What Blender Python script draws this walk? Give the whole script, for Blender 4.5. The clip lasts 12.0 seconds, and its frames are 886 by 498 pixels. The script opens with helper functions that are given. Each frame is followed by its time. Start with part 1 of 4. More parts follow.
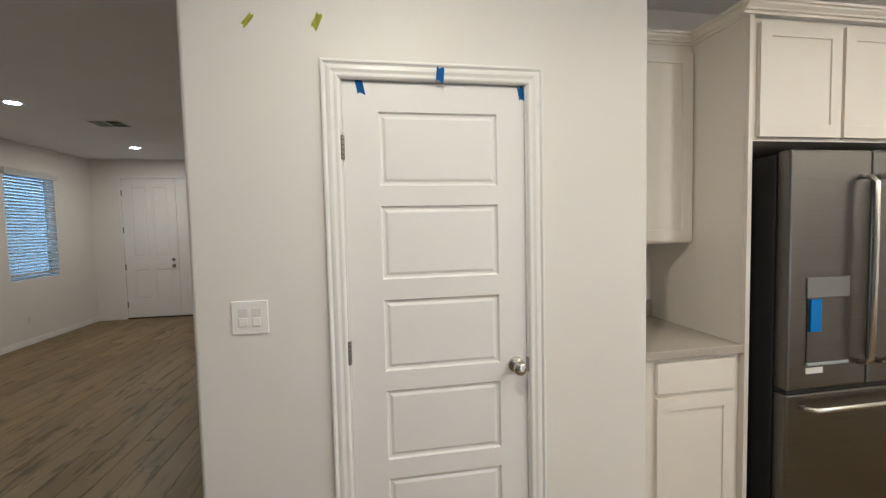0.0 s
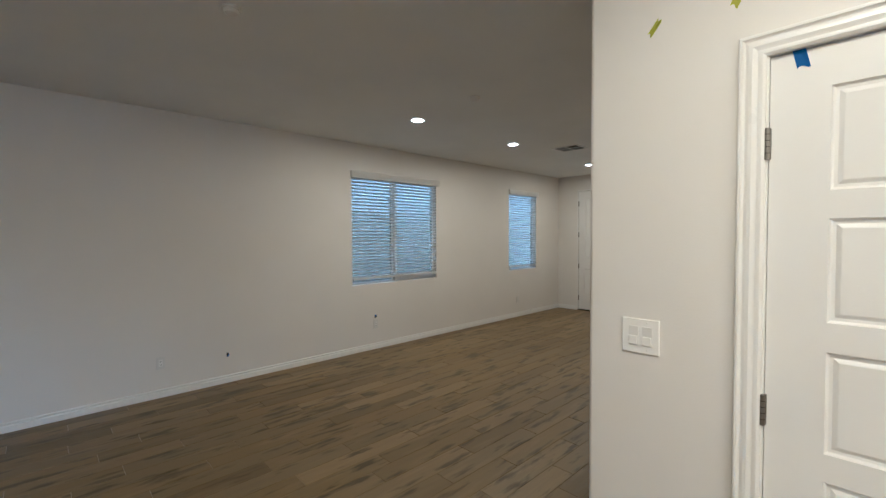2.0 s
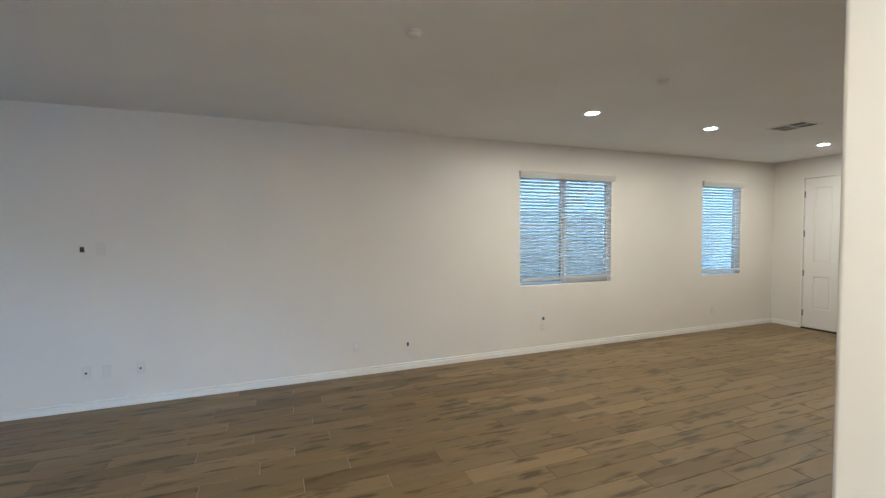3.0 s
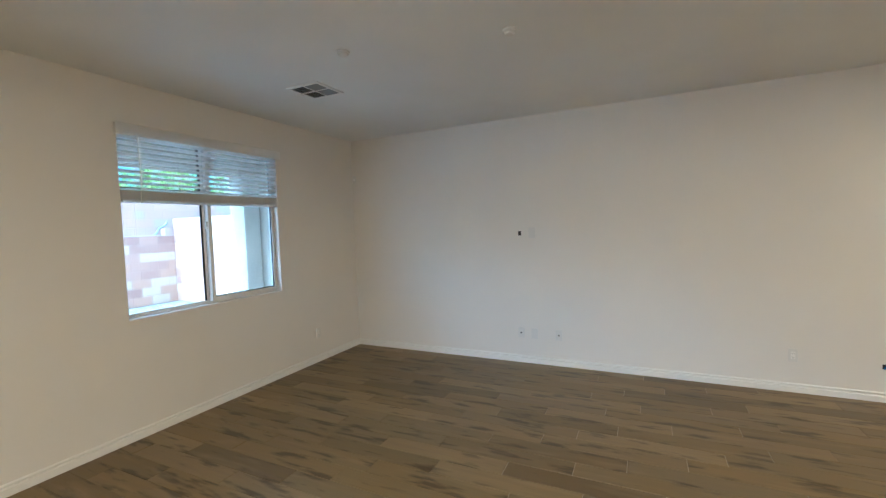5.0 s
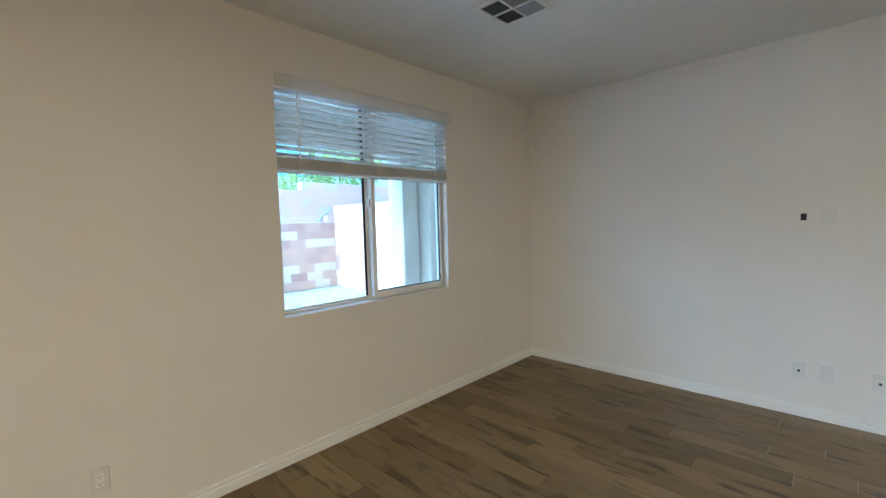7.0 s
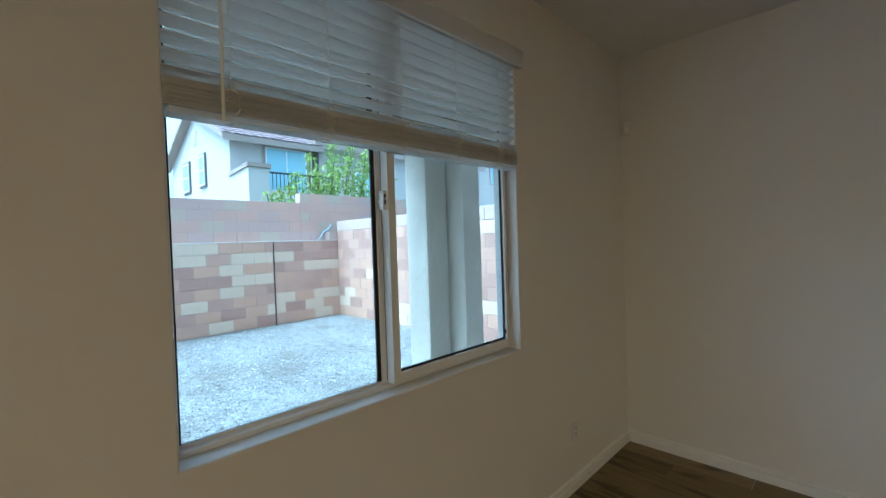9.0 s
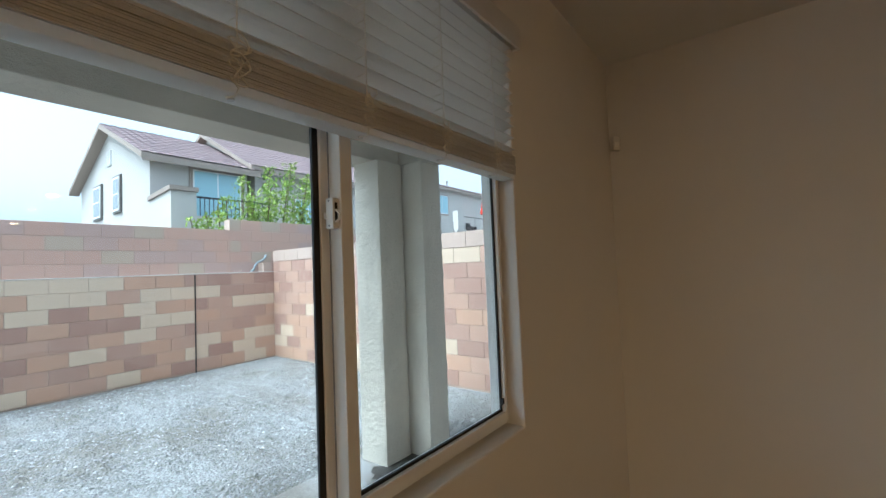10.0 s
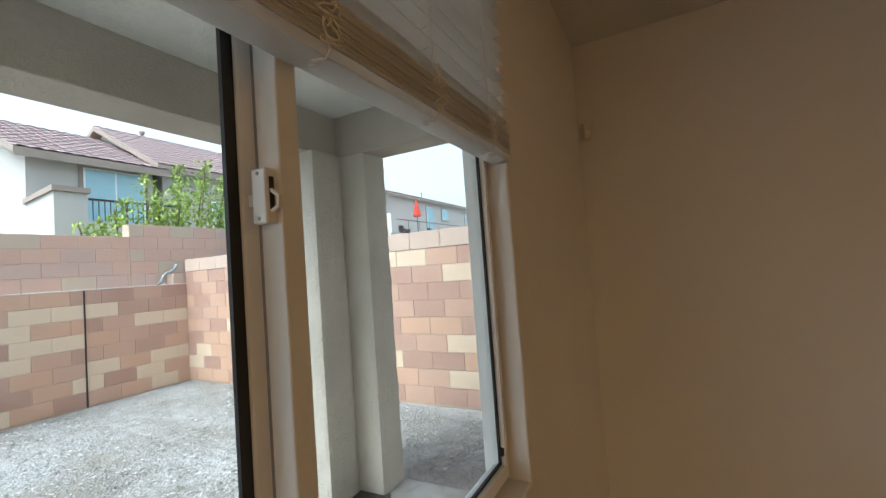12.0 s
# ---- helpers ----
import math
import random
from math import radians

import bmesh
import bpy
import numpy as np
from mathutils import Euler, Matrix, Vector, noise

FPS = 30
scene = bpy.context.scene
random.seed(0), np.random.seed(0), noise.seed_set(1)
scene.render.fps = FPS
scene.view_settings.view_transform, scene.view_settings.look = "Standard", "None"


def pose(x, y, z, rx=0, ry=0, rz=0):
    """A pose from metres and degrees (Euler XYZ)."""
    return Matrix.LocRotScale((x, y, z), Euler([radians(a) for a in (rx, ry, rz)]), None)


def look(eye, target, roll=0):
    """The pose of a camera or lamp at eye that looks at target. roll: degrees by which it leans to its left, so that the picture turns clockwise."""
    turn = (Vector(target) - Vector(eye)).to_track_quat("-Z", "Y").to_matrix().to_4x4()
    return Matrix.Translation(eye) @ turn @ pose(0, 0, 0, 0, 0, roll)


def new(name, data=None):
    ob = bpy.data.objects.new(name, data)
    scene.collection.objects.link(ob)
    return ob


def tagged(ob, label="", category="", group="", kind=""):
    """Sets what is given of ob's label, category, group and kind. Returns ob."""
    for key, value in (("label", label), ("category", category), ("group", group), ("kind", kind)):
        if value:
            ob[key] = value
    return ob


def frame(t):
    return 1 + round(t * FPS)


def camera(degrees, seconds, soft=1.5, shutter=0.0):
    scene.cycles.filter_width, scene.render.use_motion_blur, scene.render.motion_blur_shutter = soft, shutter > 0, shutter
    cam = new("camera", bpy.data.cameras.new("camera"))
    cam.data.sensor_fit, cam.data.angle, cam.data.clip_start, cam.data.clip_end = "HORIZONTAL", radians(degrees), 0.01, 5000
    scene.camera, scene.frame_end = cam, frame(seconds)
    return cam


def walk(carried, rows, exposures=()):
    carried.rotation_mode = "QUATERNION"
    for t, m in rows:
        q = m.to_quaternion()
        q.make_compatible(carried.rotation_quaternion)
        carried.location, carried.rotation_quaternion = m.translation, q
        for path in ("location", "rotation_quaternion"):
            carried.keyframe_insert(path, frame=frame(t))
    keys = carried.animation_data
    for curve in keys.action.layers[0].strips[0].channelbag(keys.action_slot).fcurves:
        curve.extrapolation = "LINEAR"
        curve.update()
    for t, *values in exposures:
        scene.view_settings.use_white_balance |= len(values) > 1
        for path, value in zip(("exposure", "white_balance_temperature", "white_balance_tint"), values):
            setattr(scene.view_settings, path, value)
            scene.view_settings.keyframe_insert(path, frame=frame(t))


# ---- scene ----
cam = camera(93.1, 12.0, soft=1.35)
PATH = [
    (0, (0.012, 0.034, 1.491), (0.358, 2.001, 1.381), -1.3),
    (0.5, (0.085, 0.19, 1.513), (-0.121, 2.178, 1.432), -0.9),
    (1, (0.114, 0.223, 1.516), (-0.611, 2.086, 1.445), -0.6),
    (1.5, (0.142, 0.168, 1.517), (-0.996, 1.811, 1.452), -0.3),
    (2, (0.158, 0.129, 1.53), (-1.286, 1.512, 1.468), -0.3),
    (2.5, (0.125, 0.123, 1.54), (-1.552, 1.211, 1.483), -0.3),
    (3, (0.099, 0.15, 1.588), (-1.763, 0.874, 1.512), -0.4),
    (3.5, (0.077, 0.05, 1.585), (-1.894, 0.377, 1.504), -0.9),
    (3.7, (0.071, 0.023, 1.582), (-1.922, 0.172, 1.496), -1.0),
    (5.5, (-0.054, -0.41, 1.533), (-1.711, -1.525, 1.426), -2.2),
    (6, (-0.21, -0.647, 1.489), (-1.761, -1.905, 1.383), -2.3),
    (6.5, (-0.437, -0.979, 1.487), (-1.931, -2.305, 1.381), -2.1),
    (7, (-0.618, -1.279, 1.493), (-2.055, -2.665, 1.367), -1.6),
    (8.8, (-1.435, -2.437, 1.497), (-2.841, -3.856, 1.404), -1.3),
    (9, (-1.527, -2.566, 1.49), (-2.942, -3.978, 1.45), -1.9),
    (9.5, (-1.699, -2.841, 1.502), (-3.185, -4.178, 1.573), -1.1),
    (10, (-1.881, -3.062, 1.513), (-3.472, -4.27, 1.605), -2.3),
    (10.5, (-2.024, -3.252, 1.521), (-3.659, -4.397, 1.634), -2.7),
    (11, (-2.101, -3.422, 1.539), (-3.85, -4.382, 1.679), -4.4),
    (11.5, (-2.125, -3.423, 1.537), (-3.931, -4.271, 1.672), -5.8),
    (12, (-2.129, -3.398, 1.543), (-3.894, -4.334, 1.629), -4.1),
]
EXPOSURES = [(0.0, 1.80, 4090, 3), (0.5, 1.70, 4060, 3), (1.0, 1.63, 4170, 3), (1.5, 1.81, 4110, 2), (2.5, 2.20, 4080, 1), (3.5, 2.87, 4180, 0), (5.5, 2.78, 4310, -1), (7.2, 2.70, 4280, -3), (9.0, 1.68, 4700, -4), (9.5, 1.55, 5320, 2), (10.5, 1.27, 6080, 9), (11.5, 1.46, 6270, 10), (12.0, 1.44, 6550, 11)]
walk(cam, [(t, look(eye, target, roll)) for t, eye, target, roll in PATH], EXPOSURES)

# room planes
XL, YB, YF, ZC = -4.585, -3.78, 8.07, 2.74      # left wall, back wall, front wall, ceiling
XR, YP, YK = 3.9, 1.65, 2.33                    # right wall, pantry wall, kitchen wall
PX0, PX1 = -0.620, 1.19                         # pantry block
WZ0, WZ1 = 0.93, 2.385                          # sill and head of the yard window
VZ0, VZ1 = 0.89, 2.345                          # sill and head of the west windows

# ---- world, sun, exposure ----
world = bpy.data.worlds.new("world")
scene.world = world
world.use_nodes = True
wn = world.node_tree
sky = wn.nodes.new("ShaderNodeTexSky")
sky.sky_type, sky.sun_disc = "NISHITA", False
sky.sun_elevation, sky.sun_rotation = radians(62), radians(105)
sky.air_density, sky.dust_density, sky.ozone_density = 1.0, 6.0, 1.0
veil = wn.nodes.new("ShaderNodeHueSaturation")
veil.inputs["Saturation"].default_value, veil.inputs["Value"].default_value = 0.4, 1.4
wn.links.new(sky.outputs[0], veil.inputs["Color"])
overcast = wn.nodes.new("ShaderNodeMix")
overcast.data_type, overcast.blend_type = "RGBA", "MULTIPLY"
overcast.inputs[0].default_value, overcast.inputs[7].default_value = 1.0, (0.86, 0.99, 1.08, 1)
wn.links.new(veil.outputs[0], overcast.inputs[6])
wn.links.new(overcast.outputs[2], wn.nodes["Background"].inputs[0])
wn.nodes["Background"].inputs[1].default_value = 0.142

sun = new("sun", bpy.data.lights.new("sun", "SUN"))
sun.data.energy, sun.data.angle, sun.data.color = 0.5, radians(40), (1.0, 0.99, 0.98)
sun.matrix_world = pose(0, 0, 12, 28, 0, 75)

LAMP_W, ENTRY_W = 7.5, 5.0
DOOR_W = 4.8
LAMP_COLOR = (1.0, 0.64, 0.31)


# ---- materials ----
def material(name, color, rough=0.5, metal=0.0, spec=0.5):
    m = bpy.data.materials.new(name)
    m.use_nodes = True
    b = m.node_tree.nodes["Principled BSDF"]
    b.inputs["Base Color"].default_value = (*color, 1)
    b.inputs["Roughness"].default_value, b.inputs["Metallic"].default_value = rough, metal
    b.inputs["Specular IOR Level"].default_value = spec
    return m


def nod(m, kind, **values):
    n = m.node_tree.nodes.new(kind)
    for key, value in values.items():
        n.inputs[key].default_value = value
    return n


def link(m, a, b):
    m.node_tree.links.new(a, b)


def shader(m):
    return m.node_tree.nodes["Principled BSDF"]


def place(m, scale=(1, 1, 1), shift=None):
    """World position, stretched, with an optional random shift."""
    g = nod(m, "ShaderNodeNewGeometry")
    out = g.outputs["Position"]
    if shift is not None:
        v = nod(m, "ShaderNodeVectorMath")
        v.operation = "MULTIPLY_ADD"
        link(m, shift, v.inputs[0])
        v.inputs[1].default_value = (37.0, 53.0, 71.0)
        link(m, out, v.inputs[2])
        out = v.outputs[0]
    mp = nod(m, "ShaderNodeMapping", Scale=scale)
    link(m, out, mp.inputs[0])
    return mp.outputs[0]


def noisy(m, where, scale, detail=3.0, rough=0.5):
    n = nod(m, "ShaderNodeTexNoise", Scale=scale, Detail=detail, Roughness=rough)
    link(m, where, n.inputs["Vector"])
    return n.outputs["Fac"]


def ramp(m, fac, stops, constant=False):
    r = nod(m, "ShaderNodeValToRGB")
    e = r.color_ramp.elements
    while len(e) < len(stops):
        e.new(0.5)
    for s, (p, c) in zip(e, stops):
        s.position, s.color = p, (*c, 1)
    r.color_ramp.interpolation = "CONSTANT" if constant else "LINEAR"
    link(m, fac, r.inputs[0])
    return r.outputs[0]


def blend(m, fac, a, b, mode="MIX"):
    n = nod(m, "ShaderNodeMix")
    n.data_type, n.blend_type = "RGBA", mode
    for value, socket in ((fac, n.inputs[0]), (a, n.inputs[6]), (b, n.inputs[7])):
        if isinstance(value, bpy.types.NodeSocket):
            link(m, value, socket)
        else:
            socket.default_value = value if isinstance(value, float) else (*value, 1)
    return n.outputs[2]


def bump(m, height, strength, distance=0.01):
    n = nod(m, "ShaderNodeBump", Strength=strength, Distance=distance)
    link(m, height, n.inputs["Height"])
    link(m, n.outputs[0], shader(m).inputs["Normal"])


def paint(name, color, rough, grain, depth, patch=0.04, mark=0.0):
    """Painted surface: soft large patches, fine orange peel, uneven gloss."""
    m = material(name, color, rough, 0, 0.4)
    where = place(m)
    big = noisy(m, where, 1.3, 4)
    dark = tuple(c * (1 - patch) for c in color)
    light = tuple(min(1, c * (1 + patch)) for c in color)
    col = ramp(m, big, ((0.3, dark), (0.7, light)))
    if mark:
        scuff = noisy(m, place(m, (3, 3, 9)), 2.2, 5, 0.7)
        col = blend(m, ramp(m, scuff, ((0.62, (0, 0, 0)), (0.8, (mark,) * 3))), col, tuple(c * 0.72 for c in color))
    link(m, col, shader(m).inputs["Base Color"])
    r = ramp(m, noisy(m, where, 7, 3), ((0.3, (rough - 0.05,) * 3), (0.7, (rough + 0.07,) * 3)))
    link(m, r, shader(m).inputs["Roughness"])
    bump(m, noisy(m, where, grain, 3), depth, 0.004)
    return m


WALL = paint("wall_paint", (0.76, 0.735, 0.70), 0.5, 160, 0.10, 0.02, 0.10)
CEIL = paint("ceiling_paint", (0.78, 0.785, 0.775), 0.75, 55, 0.25, 0.03)
TRIM = paint("trim_paint", (0.80, 0.79, 0.77), 0.32, 60, 0.03, 0.015)
DOOR = paint("door_paint", (0.80, 0.79, 0.775), 0.36, 220, 0.05, 0.015)
CABINET = paint("cabinet_paint", (0.74, 0.70, 0.63), 0.38, 120, 0.04, 0.02)
VINYL = paint("window_vinyl", (0.80, 0.80, 0.79), 0.3, 40, 0.02, 0.02)
PLATE = material("switch_plastic", (0.70, 0.69, 0.67), 0.3)
ROCKER = material("rocker_plastic", (0.86, 0.85, 0.83), 0.22)
BLIND = paint("blind_slat", (0.88, 0.87, 0.85), 0.42, 30, 0.05, 0.02)
thin = nod(BLIND, "ShaderNodeBsdfTranslucent", Color=(0.90, 0.89, 0.87, 1))
both = nod(BLIND, "ShaderNodeMixShader", Fac=0.56)
surface = [n for n in BLIND.node_tree.nodes if n.type == "OUTPUT_MATERIAL"][0].inputs["Surface"]
link(BLIND, shader(BLIND).outputs[0], both.inputs[1])
link(BLIND, thin.outputs[0], both.inputs[2])
link(BLIND, both.outputs[0], surface)
CORD = material("blind_cord", (0.88, 0.86, 0.80), 0.8)
BLACK = material("rubber_gasket", (0.012, 0.012, 0.013), 0.55)
DARK = material("dark_gap", (0.02, 0.02, 0.022), 0.7)
NICKEL = material("satin_nickel", (0.55, 0.53, 0.50), 0.26, 1.0)
HINGE = material("hinge_metal", (0.30, 0.285, 0.265), 0.36, 1.0)
BLUE_TAPE = material("blue_tape", (0.015, 0.16, 0.55), 0.6)
LIME_TAPE = material("lime_tape", (0.58, 0.60, 0.04), 0.6)
PANEL_GREY = material("dispenser_grey", (0.17, 0.172, 0.172), 0.32)
SCREEN = material("screen_grey", (0.30, 0.32, 0.34), 0.6)


def streaked(name, color, scale, rough, metal=0.0, spread=0.12):
    m = material(name, color, rough, metal)
    f = noisy(m, place(m, scale), 1.0, 4, 0.6)
    link(m, ramp(m, f, ((0.25, tuple(c * (1 - spread) for c in color)), (0.75, tuple(min(1, c * (1 + spread)) for c in color)))), shader(m).inputs["Base Color"])
    bump(m, f, 0.06, 0.002)
    return m


STEEL = streaked("brushed_steel", (0.18, 0.174, 0.166), (4, 4, 260), 0.29, 1.0, 0.08)
STEEL_DARK = streaked("fridge_side", (0.022, 0.022, 0.023), (30, 30, 30), 0.6)
COUNTER = streaked("quartz_counter", (0.40, 0.36, 0.31), (160, 160, 160), 0.25, 0, 0.12)


def plank_material(name, by_island):
    """Wood-look porcelain: grey-brown tone that changes piece by piece, long grain, dark burnt streaks."""
    m = material(name, (0.2, 0.15, 0.1), 0.42, 0, 0.35)
    if by_island:
        pick = nod(m, "ShaderNodeNewGeometry").outputs["Random Per Island"]
    else:
        pick = nod(m, "ShaderNodeObjectInfo").outputs["Random"]
    tone = ramp(m, pick, ((0.0, (0.138, 0.094, 0.035)), (0.3, (0.220, 0.153, 0.056)), (0.55, (0.188, 0.139, 0.063)), (0.8, (0.275, 0.198, 0.087)), (1.0, (0.165, 0.117, 0.047))))
    grain = noisy(m, place(m, (34, 2.2, 1), pick), 1.0, 5, 0.65)
    col = blend(m, ramp(m, grain, ((0.3, (0.35,) * 3), (0.7, (0.0,) * 3))), tone, (0.10, 0.064, 0.030))
    streak = noisy(m, place(m, (15, 2.6, 1), pick), 1.0, 4, 0.55)
    col = blend(m, ramp(m, streak, ((0.55, (0, 0, 0)), (0.65, (0.85,) * 3))), col, (0.055, 0.037, 0.014))
    pale = noisy(m, place(m, (9, 1.4, 1), pick), 1.3, 2, 0.5)
    col = blend(m, ramp(m, pale, ((0.55, (0, 0, 0)), (0.8, (0.35,) * 3))), col, (0.33, 0.245, 0.13))
    link(m, col, shader(m).inputs["Base Color"])
    link(m, ramp(m, grain, ((0.3, (0.36,) * 3), (0.7, (0.47,) * 3))), shader(m).inputs["Roughness"])
    bump(m, grain, 0.08, 0.002)
    return m


PLANK, PLANK_FAR = plank_material("wood_look_tile", False), plank_material("wood_look_tile_far", True)
GROUT = streaked("floor_grout", (0.46, 0.40, 0.31), (60, 60, 60), 0.9)


def block_material(name, stops, by_island=False):
    m = material(name, (0.4, 0.3, 0.2), 0.92, 0, 0.2)
    if by_island:
        pick = nod(m, "ShaderNodeNewGeometry").outputs["Random Per Island"]
    else:
        pick = nod(m, "ShaderNodeObjectInfo").outputs["Random"]
    tone = ramp(m, pick, stops, True)
    where = place(m)
    col = blend(m, ramp(m, noisy(m, where, 5, 4), ((0.3, (0.0,) * 3), (0.75, (0.2,) * 3))), tone, (0.50, 0.40, 0.33))
    col = blend(m, ramp(m, noisy(m, where, 90, 2), ((0.55, (0, 0, 0)), (0.7, (0.3,) * 3))), col, (0.26, 0.19, 0.15))
    link(m, col, shader(m).inputs["Base Color"])
    bump(m, noisy(m, where, 130, 3), 0.35, 0.004)
    return m


BLOCKS = block_material("split_block", ((0.0, (0.53, 0.33, 0.235)), (0.22, (0.49, 0.31, 0.235)), (0.42, (0.385, 0.232, 0.185)), (0.66, (0.63, 0.50, 0.375)), (0.90, (0.43, 0.268, 0.212))))
BLOCKS_PALE = block_material("pale_block", ((0.0, (0.50, 0.32, 0.26)), (0.3, (0.46, 0.32, 0.28)), (0.55, (0.47, 0.37, 0.29)), (0.75, (0.53, 0.34, 0.27))))
MORTAR = streaked("block_mortar", (0.45, 0.35, 0.285), (40, 40, 40), 0.95)
CAP = streaked("cap_block", (0.47, 0.36, 0.30), (12, 12, 12), 0.95)


def rough_ground(name, dark, mid, light, depth):
    """Loose ground: fine grit, shade of hand-sized clods put into the colour, and broad darker soil patches."""
    m = material(name, mid, 0.95, 0, 0.2)
    where = place(m)
    v = nod(m, "ShaderNodeTexVoronoi", Scale=42.0)
    link(m, where, v.inputs["Vector"])
    col = ramp(m, noisy(m, where, 55, 4, 0.7), ((0.3, dark), (0.5, mid), (0.72, light)))
    soil = tuple(c * k for c, k in zip(mid, (0.60, 0.54, 0.48)))
    col = blend(m, ramp(m, noisy(m, place(m, (1.0, 0.55, 1)), 1.5, 4, 0.6), ((0.42, (0.0,) * 3), (0.62, (0.75,) * 3))), col, soil)
    # Clod-sized dark spots in the colour stand in for weak relief shading.
    clod_shade = noisy(m, place(m, (1.0, 0.7, 1)), 13, 4, 0.65)
    col = blend(m, ramp(m, clod_shade, ((0.50, (0.0,) * 3), (0.62, (0.4,) * 3))), col, tuple(c * 0.62 for c in soil))
    link(m, col, shader(m).inputs["Base Color"])
    bump(m, v.outputs["Distance"], depth, 0.02)
    return m


GRAVEL = rough_ground("gravel_ground", (0.145, 0.142, 0.138), (0.28, 0.281, 0.277), (0.43, 0.437, 0.435), 0.7)
DARK_SLAB = rough_ground("dark_concrete", (0.05, 0.048, 0.045), (0.085, 0.08, 0.075), (0.15, 0.145, 0.135), 0.05)
CONCRETE = rough_ground("patio_concrete", (0.29, 0.285, 0.275), (0.38, 0.375, 0.365), (0.46, 0.455, 0.445), 0.12)
STONES = material("gravel_stone", (0.45, 0.43, 0.4), 0.85)
_isl = nod(STONES, "ShaderNodeNewGeometry").outputs["Random Per Island"]
link(STONES, ramp(STONES, _isl, ((0.0, (0.155, 0.153, 0.148)), (0.35, (0.22, 0.22, 0.215)), (0.7, (0.285, 0.287, 0.285)), (0.97, (0.37, 0.373, 0.37)), (1.0, (0.53, 0.535, 0.53)))), shader(STONES).inputs["Base Color"])


def stucco_coat(name, color):
    """Dashed cement stucco: coarse lumps, pitted shade, broad weather stains."""
    m = material(name, color, 0.95, 0, 0.2)
    where = place(m)
    lump = noisy(m, where, 46, 5, 0.7)
    col = ramp(m, noisy(m, where, 1.6, 5, 0.6), ((0.3, tuple(c * 0.82 for c in color)), (0.7, tuple(c * 1.1 for c in color))))
    col = blend(m, ramp(m, lump, ((0.34, (0.4,) * 3), (0.50, (0.0,) * 3))), col, tuple(c * 0.55 for c in color))
    col = blend(m, ramp(m, noisy(m, place(m, (5, 5, 1.2)), 1.4, 4, 0.65), ((0.58, (0, 0, 0)), (0.75, (0.4,) * 3))), col, tuple(c * 0.6 for c in color))
    link(m, col, shader(m).inputs["Base Color"])
    bump(m, lump, 1.0, 0.012)
    return m


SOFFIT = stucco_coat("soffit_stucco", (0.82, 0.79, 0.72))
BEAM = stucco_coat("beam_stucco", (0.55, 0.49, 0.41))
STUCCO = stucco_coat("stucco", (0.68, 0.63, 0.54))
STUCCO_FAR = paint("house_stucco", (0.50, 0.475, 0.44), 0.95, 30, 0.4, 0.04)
# Darkened stucco: carries the shade of the narrow side yard.
STUCCO_NEAR = paint("dimmed_house_stucco", (0.26, 0.25, 0.23), 0.95, 30, 0.4, 0.06)
STUCCO_GREY = paint("dimmed_wall_stucco", (0.20, 0.19, 0.165), 0.95, 30, 0.4, 0.06)
FASCIA = paint("house_trim", (0.33, 0.27, 0.23), 0.8, 30, 0.1)
ROOF = material("clay_tile", (0.36, 0.22, 0.19), 0.85)
link(ROOF, ramp(ROOF, noisy(ROOF, place(ROOF, (3, 3, 3)), 1.5, 3), ((0.3, (0.17, 0.12, 0.12)), (0.7, (0.27, 0.19, 0.19)))), shader(ROOF).inputs["Base Color"])
DARK_FRAME = material("dark_window_frame", (0.13, 0.12, 0.11), 0.6)
# Reflected sky is put into both pane colours: grey on the gable, cyan elsewhere.
GREY_GLASS = material("grey_reflection_glass", (0.22, 0.25, 0.27), 0.15)
FAR_GLASS = material("sky_reflection_glass", (0.34, 0.55, 0.62), 0.08)
RAIL = material("iron_rail", (0.03, 0.03, 0.035), 0.5)
UMBRELLA = material("umbrella_cloth", (0.62, 0.05, 0.03), 0.8)
WICKER = material("dark_wicker", (0.035, 0.03, 0.03), 0.8)
BARK = streaked("shrub_bark", (0.13, 0.09, 0.06), (40, 40, 8), 0.9)
PIPE = material("grey_pipe", (0.24, 0.28, 0.30), 0.6)
LEAF = material("shrub_leaf", (0.10, 0.2, 0.03), 0.5)
_isl = nod(LEAF, "ShaderNodeNewGeometry").outputs["Random Per Island"]
link(LEAF, ramp(LEAF, _isl, ((0.0, (0.13, 0.23, 0.035)), (0.5, (0.25, 0.38, 0.065)), (1.0, (0.44, 0.53, 0.13)))), shader(LEAF).inputs["Base Color"])
shader(LEAF).inputs["Transmission Weight"].default_value = 0.0

LENS = material("lamp_lens", (0.9, 0.9, 0.9), 0.4)
shader(LENS).inputs["Emission Color"].default_value = (1.0, 0.80, 0.58, 1)
shader(LENS).inputs["Emission Strength"].default_value = 14.0

GLASS = bpy.data.materials.new("window_glass")
GLASS.use_nodes = True
_n = GLASS.node_tree.nodes
_n.remove(_n["Principled BSDF"])
_lw, _fr, _tr, _gl, _mx = nod(GLASS, "ShaderNodeLayerWeight", Blend=0.5), nod(GLASS, "ShaderNodeMath"), nod(GLASS, "ShaderNodeBsdfTransparent"), nod(GLASS, "ShaderNodeBsdfGlossy", Roughness=0.01), nod(GLASS, "ShaderNodeMixShader")
_tr.inputs[0].default_value = (0.93, 0.96, 0.955, 1)
_fr.operation = "POWER"
_fr.inputs[1].default_value = 5.0
link(GLASS, _lw.outputs["Facing"], _fr.inputs[0])
_f2 = nod(GLASS, "ShaderNodeMath")
_f2.operation = "MULTIPLY_ADD"
_f2.inputs[1].default_value, _f2.inputs[2].default_value = 0.30, 0.03
